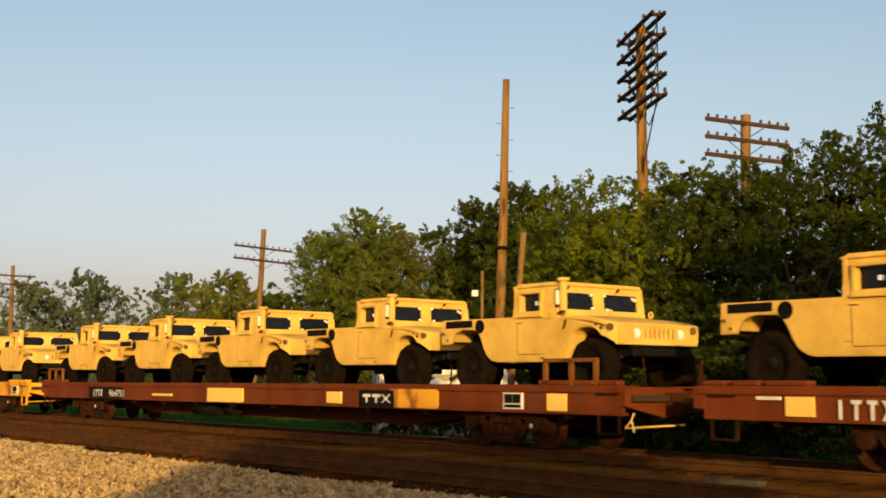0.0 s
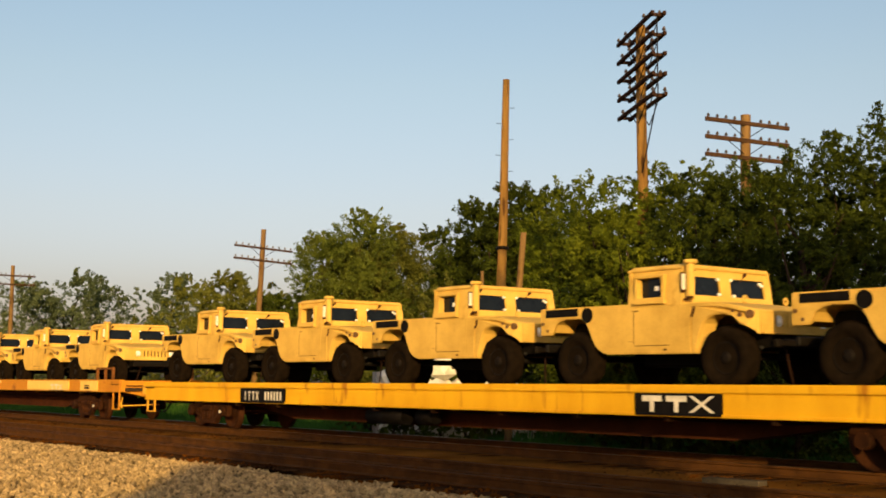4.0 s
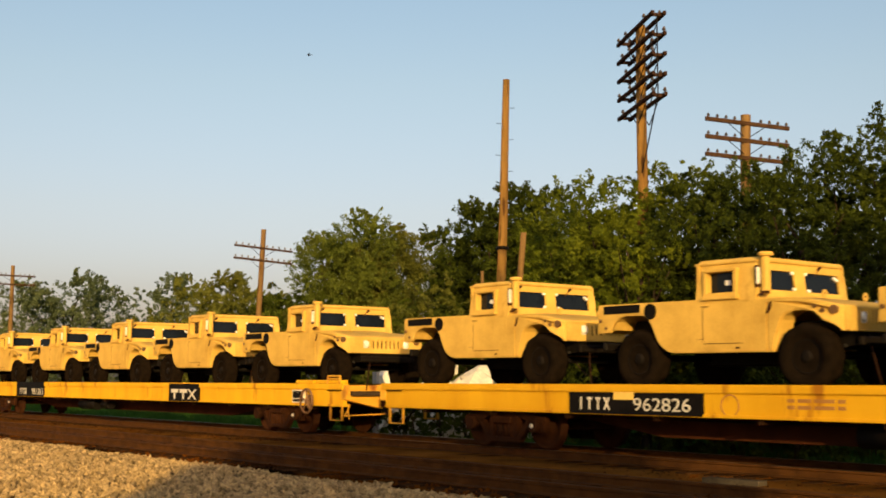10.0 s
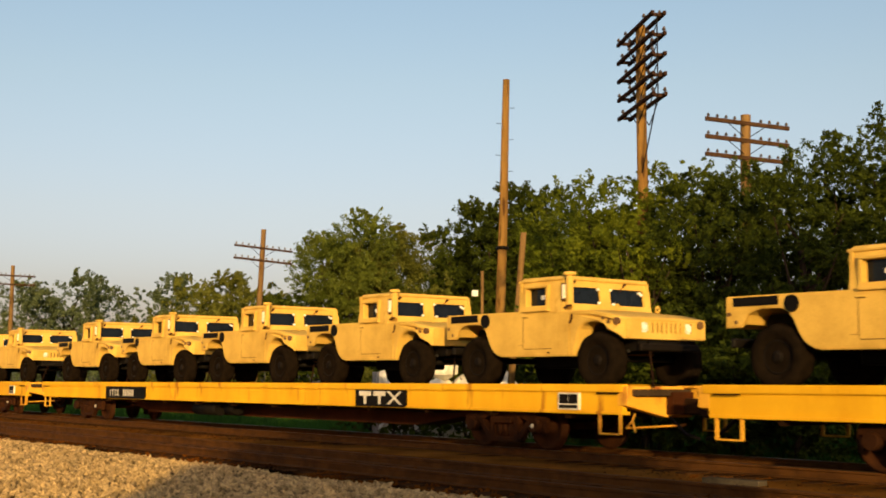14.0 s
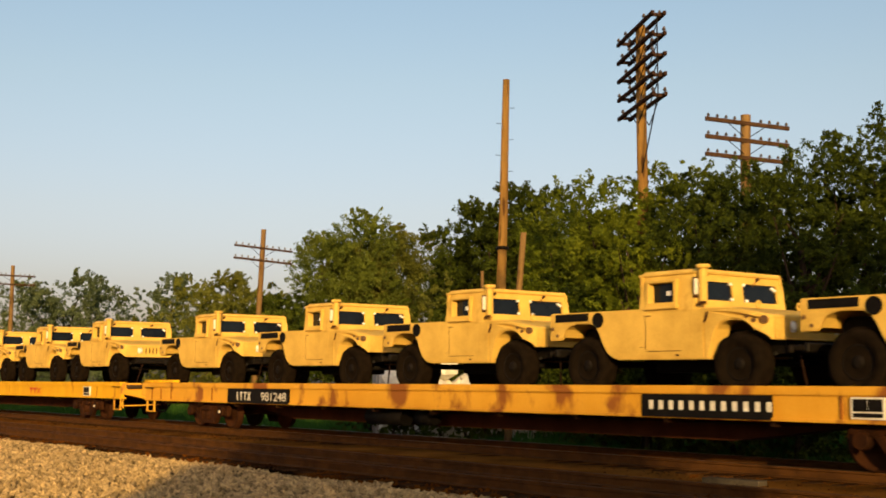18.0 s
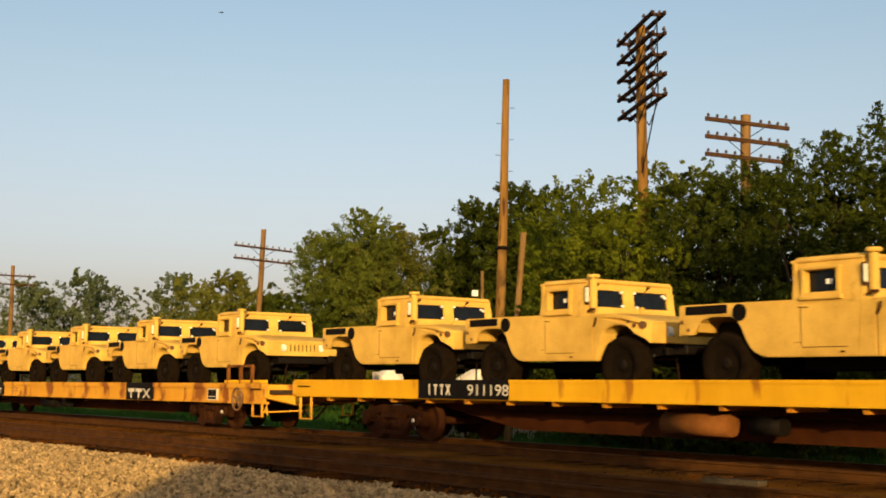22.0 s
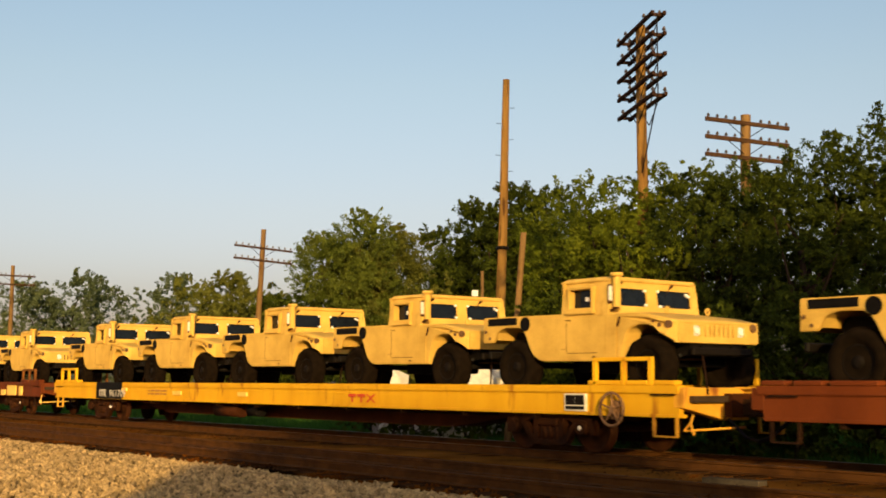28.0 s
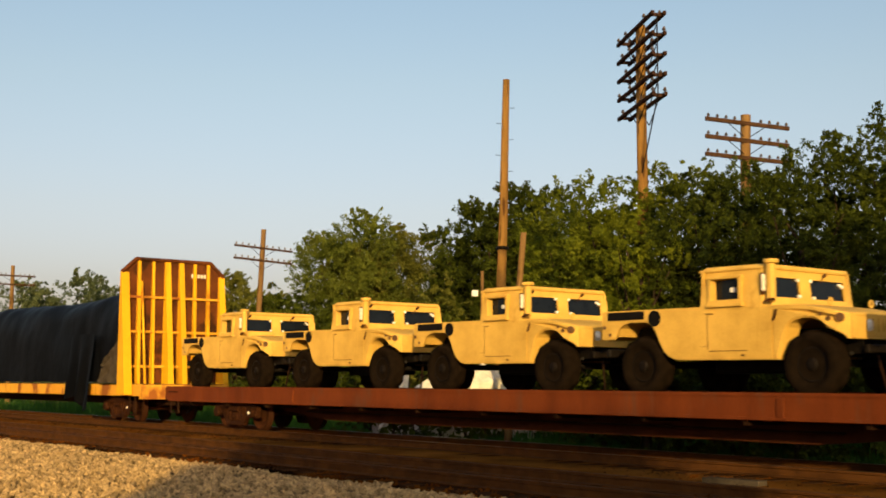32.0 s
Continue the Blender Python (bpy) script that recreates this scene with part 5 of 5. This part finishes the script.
# number: place, figures, height, start of the figures; panel: ends and how far its top lies under the sill's; logo: place, blocks, height, colour, panel
CARS = {
    -1: dict(LOW, paint=BROWN, label=BRN, trucks=(4.8, 10.1, 15.4, 20.8, 26.24), number=(-11.2, "", 0.26), patches=[(-12.0, -11.55, 0.3, 0.85, PATCH), (-12.5, -12.1, 0.3, 0.4, LETTER)]),
    0: dict(LOW, paint=BROWN, label=BRN, trucks=(4.82, 9.97, 15.40, 20.69, 26.0), number=(-9.05, "964731", 0.2), panel=(-9.4, -6.9, 0.14), patches=[(-4.75, -3.55, 0.6, 0.72, PATCH), (-1.4, 0.45, 0.25, 0.95, PATCH), (4.3, 4.85, 0.35, 0.85, PATCH), (6.7, 8.25, 0.2, 0.95, YELLOW_RUSTY), (11.35, 11.8, 0.3, 0.9, PATCH)], logo=(5.68, 3, 0.24, LETTER, BLACK), grid=10.2, frame=(-1, 1)),
    1: dict(LOW, paint=YELLOW_RUSTY, label=RYEL, trucks=(4.80, 10.03, 15.32, 20.58, 25.93), number=(-8.05, "965293", 0.2), panel=(-8.42, -5.56, 0.0), logo=(4.76, 3, 0.36, LETTER, BLACK), logo_top=0.0, grid=11.95),
    2: dict(HIGH, paint=YELLOW, label=YEL, trucks=(4.4, 9.65, 14.9, 20.1, 25.3), number=(-7.2, "", 0.2), panel=(-7.4, -5.3, 0.13), logo=(5.75, 3, 0.34, LETTER, BLACK), grid=11.1, ladder=0.37, wheel_up=1.25),
    3: dict(RAISED, paint=ORANGE, label="faded orange steel flatcar with yellow patches, loaded with trucks", trucks=(4.8, 10.06, 15.29, 20.7, 26.0), number=(-9.75, "930879", 0.2), panel=(-9.85, -7.25, 0.02), patches=[(-6.4, -5.4, 0.05, 0.28, PATCH), (-4.65, -4.15, 0.05, 0.28, PATCH), (-1.4, -1.05, 0.05, 0.3, PATCH), (-1.05, 0.76, 0.05, 0.9, PATCH), (1.52, 2.0, 0.05, 0.95, PATCH), (2.0, 2.4, 0.05, 0.3, PATCH), (5.3, 9.2, 0.1, 0.9, PATCH), (10.2, 11.6, 0.1, 0.9, PATCH)], logo=(7.55, 3, 0.26, LETTER, BLACK), grid=10.5, frame=(1,)),
    4: dict(HIGH, paint=YELLOW_STREAKED, label=RYEL, trucks=(4.84, 10.12, 15.42, 20.72, 25.65), number=(-7.9, "940536", 0.19), panel=(-8.35, -5.7, 0.13), logo=(5.18, 3, 0.24, LETTER, BLACK), grid=10.9, fine=[(-4.8, 4, 0.05)], patches=[(12.56, 12.98, 0.45, 0.8, PATCH), (0.6, 1.2, 0.7, 0.85, PATCH)]),
    5: dict(HIGH, paint=YELLOW, label=YEL, trucks=(5.38, 10.52, 15.88, 21.08, 26.6), number=(-8.3, "962826", 0.2), panel=(-8.52, -5.68, 0.13), logo=(4.2, 3, 0.26, LETTER, BLACK), grid=10.3, ring=-5.2, fine=[(-4.2, 4, 0.05)], patches=[(-7.5, -7.06, 0.25, 0.5, PATCH), (7.2, 7.9, 0.35, 0.5, PATCH), (8.9, 9.3, 0.3, 0.8, PATCH)]),
    6: dict(LOW, paint=YELLOW, label=YEL, trucks=(5.03, 10.31, 15.57, 20.86, 26.25), number=(-7.95, "981265", 0.2), panel=(-8.3, -5.56, 0.0), logo=(4.3, 3, 0.36, LETTER, BLACK), logo_top=0.02, grid=10.7, ladder=0.16, wheel_up=1.3),
    7: dict(HIGH, paint=YELLOW, label=YEL, trucks=(5.24, 10.45, 15.78, 21.04, 26.62), number=(-6.05, "975502", 0.18), panel=(-6.48, -3.65, 0.13), logo=(3.75, 3, 0.26, LETTER, BLACK), grid=10.3, patches=[(0.3, 0.7, 0.55, 0.7, PATCH)]),
    8: dict(HIGH, paint=YELLOW, label=YEL, trucks=(4.56, 9.78, 15.1, 20.4, 25.7), number=(-7.6, "", 0.19), panel=(-7.9, -5.1, 0.13), logo=(5.72, 3, 0.36, LETTER, BLACK), grid=11.8),
    9: dict(HIGH, paint=YELLOW, label=YEL, trucks=(4.7, 9.97, 15.24, 20.57, 25.65), number=(-7.76, "922011", 0.19), panel=(-8.25, -5.52, 0.13), logo=(5.6, 3, 0.36, LETTER, BLACK), grid=11.6, gap=0.72, patches=[(-0.4, 0.1, 0.6, 0.8, PATCH)]),
    10: dict(LOW, paint=YELLOW_RUSTY, label=RYEL, trucks=(4.52, 9.66, 14.75, 20.06, 25.69), number=(-7.9, "981248", 0.2), panel=(-8.36, -5.4, 0.13), logo=(5.6, 11, 0.19, LETTER, BLACK), grid=9.2, frame=(1,), frame_paint=YELLOW_RUSTY),
    11: dict(HIGH, paint=YELLOW, label=YEL, trucks=(5.0, 10.12, 15.30, 20.61, 25.83), number=(-7.85, "971823", 0.2), panel=(-7.92, -5.25, 0.13), logo=(5.44, 3, 0.26, RED_LETTER, None), grid=10.4, fine=[(0.8, 3, 0.05)], patches=[(-3.0, -2.35, 0.5, 0.85, BLACK), (0.0, 0.42, 0.6, 0.8, PATCH)]),
    12: dict(RAISED, paint=YELLOW, label=YEL, trucks=(4.51, 9.62, 14.9, 20.19, 25.29), number=(-8.2, "911198", 0.2), panel=(-8.5, -5.81, 0.0), logo=(7.4, 3, 0.27, LETTER, BLACK), grid=11.3, frame=(1,), tank=FLAKE, bearer=ORANGE),
    13: dict(LOW, paint=YELLOW_RUSTY, label=RYEL, trucks=(4.48, 9.56, 14.88, 20.14, 25.32), number=(-7.92, "961717", 0.2), panel=(-8.05, -5.34, 0.0), logo=(5.85, 3, 0.36, LETTER, BLACK), logo_top=0.0, grid=10.9, frame=(-1, 1), frame_paint=FLAKE, wheel_up=1.05, ring=-4.2, fine=[(-4.6, 3, 0.05)]),
    14: dict(RAISED, paint=YELLOW, label=YEL, trucks=(4.05, 9.20, 14.33, 19.55, 24.55), number=(-7.55, "911049", 0.2), panel=(-7.81, -4.87, 0.0), logo=(6.52, 3, 0.36, LETTER, BLACK), grid=11.95, ribs=9, tank=FLAKE, bearer=ORANGE),
    15: dict(LOW, paint=BROWN, label=BRN, trucks=(4.0, 9.27, 14.54, 19.81, 25.16), number=(-8.2, "961230", 0.24), patches=[(5.6, 9.9, 0.2, 0.85, GREYPLANK), (-5.2, -4.5, 0.3, 0.7, ORANGE), (-2.4, -1.5, 0.3, 0.85, ORANGE), (3.4, 4.6, 0.3, 0.9, ORANGE)]),
    16: dict(LOW, paint=YELLOW, label=YEL, trucks=(4.58, 9.78, 15.04, 20.30, 25.72), number=(-9.45, "961709", 0.2), panel=(-9.7, -7.75, 0.0), logo=(4.25, 3, 0.24, RED_LETTER, None), grid=10.9, frame=(-1, 1), frame_paint=YELLOW, wheel_up=1.3, tank=KEEL, gap=0.78, fine=[(-6.0, 5, 0.05)], patches=[(-7.78, -7.45, 0.3, 0.5, PATCH), (-4.34, -3.86, 0.45, 0.65, PATCH), (-0.66, -0.22, 0.45, 0.65, PATCH)]),
    17: dict(LOW, paint=BROWN, label=BRN, trucks=(4.33, 9.58, 14.76, 19.96, 25.11), number=(-8.1, "965300", 0.22), ink=DUSTY, patches=[(-12.78, -12.2, 0.4, 0.85, PATCH), (-10.45, -9.71, 0.25, 0.9, PATCH), (-5.5, -4.5, 0.2, 0.9, PATCH), (9.7, 10.1, 0.55, 0.95, PATCH), (10.37, 11.26, 0.25, 0.95, PATCH), (11.63, 11.92, 0.3, 0.95, PATCH)], logo=(6.34, 12, 0.18, LETTER, None), frame=(-1, 1)),
    18: dict(deck=0.955, top=1.037, depth=0.385, paint=BROWN, label=BRN, trucks=(4.13, 9.44, 14.72, 19.92, 25.32), ribs=2, tank=None, wheel_up=1.2),
}


def bulkhead_car():
    root = tagged(new("bulkhead_flatcar"), "yellow bulkhead flatcar with a load under black tarpaulin", "railway flatcar", "cars of the train")
    zt = 1.09
    part("deck", B((-12.4, 12.4, -1.3, 1.3, zt - 0.12, zt)), DECKWOOD, root)
    for sg in (-1, 1):
        part("side_sill", B((-12.5, 12.5, min(sg * 1.31, sg * 1.24), max(sg * 1.31, sg * 1.24), zt - 0.34, zt - 0.01), bevel=0.012), YELLOW_RUSTY, root)
        xa, xb = sorted((sg * 12.5, sg * 13.05))
        cp = part("coupler", B((xa, xb, -0.12, 0.12, 0.72, 0.98), bevel=0.03), RUST, root)
        truck_frame(root, sg * 10.4)
        # tall end wall: sloped posts, cross rails and brown sheets
        x = sg * 11.45
        bm = bmesh.new()
        outline = [(-1.55, 0.02), (1.66, 0.02), (1.66, 3.2), (1.22, 3.6), (-1.12, 3.6), (-1.55, 3.2)]
        a, b = [[bm.verts.new((x + e, y, zt + z)) for y, z in outline] for e in (-0.02, 0.02)]
        bm.faces.new(a)
        bm.faces.new(b[::-1])
        for i in range(6):
            bm.faces.new((a[i], b[i], b[(i + 1) % 6], a[(i + 1) % 6]))
        bmesh.ops.recalc_face_normals(bm, faces=bm.faces[:])
        wall = part("bulkhead", bm, SHEET, root, "tall brown steel end wall with yellow ribs")
        f = 1 if sg > 0 else -1
        for k in range(8):
            y = -1.46 + 3.05 * k / 7
            wid = (0.12, 0.045, 0.035, 0.085, 0.075, 0.04, 0.04, 0.09)[k]
            top = 3.2 if k in (0, 7) else 3.6
            bm = bmesh.new()
            prism(bm, [(x, zt - 0.30), (x + f * (0.55 if k in (0, 3, 4, 7) else 0.24), zt - 0.30), (x + f * 0.07, zt + top), (x, zt + top)], y - wid, y + wid)
            part("bulkhead_post", bm, YELLOW, wall, "yellow sloped steel post")
        for z in (0.5, 1.5, 2.5):
            part("bulkhead_rail", B((min(x, x + f * 0.14), max(x, x + f * 0.14), -1.46, 1.58, zt + z - 0.035, zt + z + 0.035), bevel=0.008), YELLOW_RUSTY, wall)
        bm = bmesh.new()
        for (ya, za), (yb, zb) in (((-1.55, 3.2), (-1.12, 3.6)), ((-1.12, 3.6), (1.22, 3.6)), ((1.22, 3.6), (1.66, 3.2))):
            tube(bm, (x + f * 0.05, ya, zt + za), (x + f * 0.05, yb, zt + zb), 0.06, n=6)
        part("top_rail", bm, SHEET, wall)
        part("leaning_bar", T(((x + f * 0.62, -0.98, zt - 0.25), (x + f * 0.16, -0.98, zt + 2.95), 0.035), n=8), YELLOW, wall, "thin leaning yellow bar")
        if f > 0:
            for k in range(6):
                part("lettering", B((x + 0.021, x + 0.026, 0.62 + 0.1 * k, 0.69 + 0.1 * k, zt + 3.14, zt + 3.25)), LETTER, wall)
        part("end_sill", B((min(sg * 12.4, sg * 12.6), max(sg * 12.4, sg * 12.6), -1.3, 1.3, zt - 0.42, zt - 0.02)), YELLOW_RUSTY, root)
        part("step_stirrup", B((sg * 12.1 - 0.02, sg * 12.1 + 0.02, -1.30, -1.26, zt - 0.86, zt - 0.3), (sg * 11.7 - 0.02, sg * 11.7 + 0.02, -1.30, -1.26, zt - 0.86, zt - 0.3), (sg * 11.9 - 0.22, sg * 11.9 + 0.22, -1.31, -1.24, zt - 0.88, zt - 0.85)), RUST, root)
    part("centre_sill", B((-12.5, 12.5, -0.38, 0.38, zt - 0.6, zt - 0.12)), RUST, root)
    return root


def tarp_load():
    """A long load wrapped in a sagging, folded black sheet."""
    ob = tagged(new("tarpaulin_load"), "long load wrapped in shiny black tarpaulin on the flatcar", "tarpaulin")
    verts, faces = [], []
    nx, na = 130, 30
    for i in range(nx + 1):
        x = -11.2 + 22.4 * i / nx
        end = 1.09 + 0.03 * math.cos(x * 0.55 + 0.2)
        for j in range(na + 1):
            a = math.pi * j / na
            c, s = math.cos(a), math.sin(a)
            y = 1.26 * math.copysign(abs(c) ** 0.42, c)
            z = (0.05 + 2.4 * abs(s) ** 0.5) * end
            w = noise.noise(Vector((x * 0.42, j * 0.20, 1.0))) * 0.09 + noise.noise(Vector((x * 1.3 + j * 0.10, j * 0.16, 5.0))) * 0.05
            if z < 0.5:
                w *= 0.5
            verts.append((x, y + w * (1 if c > 0 else -1) * abs(c), max(0.01, z + w * s)))
    for i in range(nx):
        for j in range(na):
            a = i * (na + 1) + j
            faces.append((a, a + na + 1, a + na + 2, a + 1))
    faces.append(tuple(range(na, -1, -1)))
    faces.append(tuple(nx * (na + 1) + j for j in range(na + 1)))
    sheet = mesh_part("sheet", verts, faces, TARP, ob)
    for p in sheet.data.polygons:
        p.use_smooth = True
    # a loose flap, wavy, hanging over the sill near the end wall
    fv, ff = [], []
    for i in range(17):
        u = i / 16
        for j in range(9):
            v = j / 8
            low = -0.60 + 0.22 * math.sin(u * 5.0 + 0.4)
            z = 1.5 * (1 - v) + low * v
            fv.append((7.3 + 1.9 * u + 0.15 * v * math.sin(u * 6), -1.40 - 0.10 * v * (1 + math.sin(u * 13 + v * 2)), z))
    for i in range(16):
        for j in range(8):
            a = i * 9 + j
            ff.append((a, a + 1, a + 10, a + 9))
    flap = mesh_part("hanging_flap", fv, ff, TARP, ob, "loose flap of black tarpaulin")
    for p in flap.data.polygons:
        p.use_smooth = True
    # crumpled grey sheet bunched against the end wall
    gv, gf = [], []
    for i in range(15):
        for j in range(11):
            u, v = i / 14, j / 10
            bulge = 0.14 * noise.noise(Vector((u * 4.0, v * 5.0, 3.0))) + 0.06 * noise.noise(Vector((u * 11.0, v * 12.0, 8.0)))
            gv.append((9.75 + 1.5 * u, -1.36 - bulge - 0.10 * (1 - v), 0.02 + (0.65 + 0.75 * u) * v))
    for i in range(14):
        for j in range(10):
            a = i * 11 + j
            gf.append((a, a + 1, a + 12, a + 11))
    bunch = mesh_part("bunched_sheet", gv, gf, GREYPLANK, ob, "crumpled grey-brown sheet at the end of the load")
    for p in bunch.data.polygons:
        p.use_smooth = True
    return ob


# ---- put the train together ----
MOVING = []             # each thing that rides, and its place at the start
TRUCK = army_truck()
first_used = False
for k, cfg in CARS.items():
    shift = car_shift(k)
    car = flatcar(cfg, shift)
    MOVING.append((car, car_middle(k) + shift, TRACK_Y, 0.0))
    front = -20 - SPEED * COUPLINGS[k - FIRST]
    for i in range(5):
        x = front - cfg["trucks"][i] - 0.33
        if first_used:
            t = copy_thing(TRUCK, pose(x, TRACK_Y, cfg["deck"]))
        else:
            t, first_used = TRUCK, True
        MOVING.append((t, x, TRACK_Y, cfg["deck"]))
bulk = bulkhead_car()
bx = -20 - SPEED * COUPLINGS[19 - FIRST] - 13.1
MOVING.append((bulk, bx, TRACK_Y, 0.0))
load = tarp_load()
MOVING.append((load, bx, TRACK_Y, 1.09))


def bird(name, label):
    root = tagged(new(name), label, "bird")
    bm = bmesh.new()
    tube(bm, (-0.16, 0, 0), (0.0, 0, 0.0), 0.02, 0.05, 8)
    tube(bm, (0.0, 0, 0.0), (0.14, 0, 0.01), 0.05, 0.025, 8)
    part("body", bm, BIRDMAT, root)
    for sg in (-1, 1):
        part("wing", B((-0.06, 0.06, min(0.02 * sg, 0.28 * sg), max(0.02 * sg, 0.28 * sg), 0.0, 0.012), bevel=0.004), BIRDMAT, root)
    part("tail", B((-0.26, -0.14, -0.04, 0.04, -0.006, 0.006)), BIRDMAT, root)
    return root


BIRD_A = bird("bird", "small dark bird gliding across the sky")
BIRD_B = bird("bird", "small dark bird crossing the sky")


def sky_spot(u, v, d):
    """A place d metres off in the direction u, v of the view, in degrees right of and above its middle."""
    right = Vector((math.cos(YAW), math.sin(YAW), 0))
    up = right.cross(AIM)
    return EYE + (AIM + right * math.tan(radians(u)) + up * math.tan(radians(v))).normalized() * d


def motions():
    for ob, x, y, z in MOVING:
        walk(ob, [(0.0, pose(x, y, z)), (16.0, pose(x + SPEED * 16, y, z)), (32.0, pose(x + SPEED * 32, y, z))])
    # rolling wheelsets: all with the same spin, one path for each place on a car
    spins = {}
    for ob in [o for o in scene.objects if o.name.startswith("wheelset")]:
        u = ob["turn_x"]
        if u not in spins:
            rows = [(i / 30, pose(u, 0, 0.42, 0, math.degrees(SPEED * i / 30 / 0.42), 0)) for i in range(0, 961)]
            walk(ob, rows)
            spins[u] = ob
        else:
            src = spins[u].animation_data
            ob.rotation_mode = "QUATERNION"
            keys = ob.animation_data_create()
            keys.action = src.action
            keys.action_slot = src.action_slot
    a = [(-0.0, 30, 20), (8.3, 18.5, 11.9), (9.0, 6.0, 10.75), (9.5, -0.6, 10.5), (10.0, -6.3, 9.0), (11.0, -17.2, 7.7), (12.0, -27, 6.5), (32.0, -60, 5.0)]
    b = [(0.0, -60, 14), (21.5, -17, 10.0), (22.0, -10.3, 10.9), (22.5, -2.5, 11.3), (23.0, 5.5, 11.2), (23.5, 13.5, 10.3), (24.2, 24, 9.0), (32.0, 60, 8.0)]
    for ob, path in ((BIRD_A, a), (BIRD_B, b)):
        rows = []
        for i, (t, u, v) in enumerate(path):
            p = sky_spot(u, v, 95)
            q = sky_spot(path[min(i + 1, len(path) - 1)][1], v, 95) - sky_spot(path[max(0, i - 1)][1], v, 95)
            rows.append((t, pose(p.x, p.y, p.z, 8, 0, math.degrees(math.atan2(q.y, q.x)))))
        walk(ob, rows)


motions()
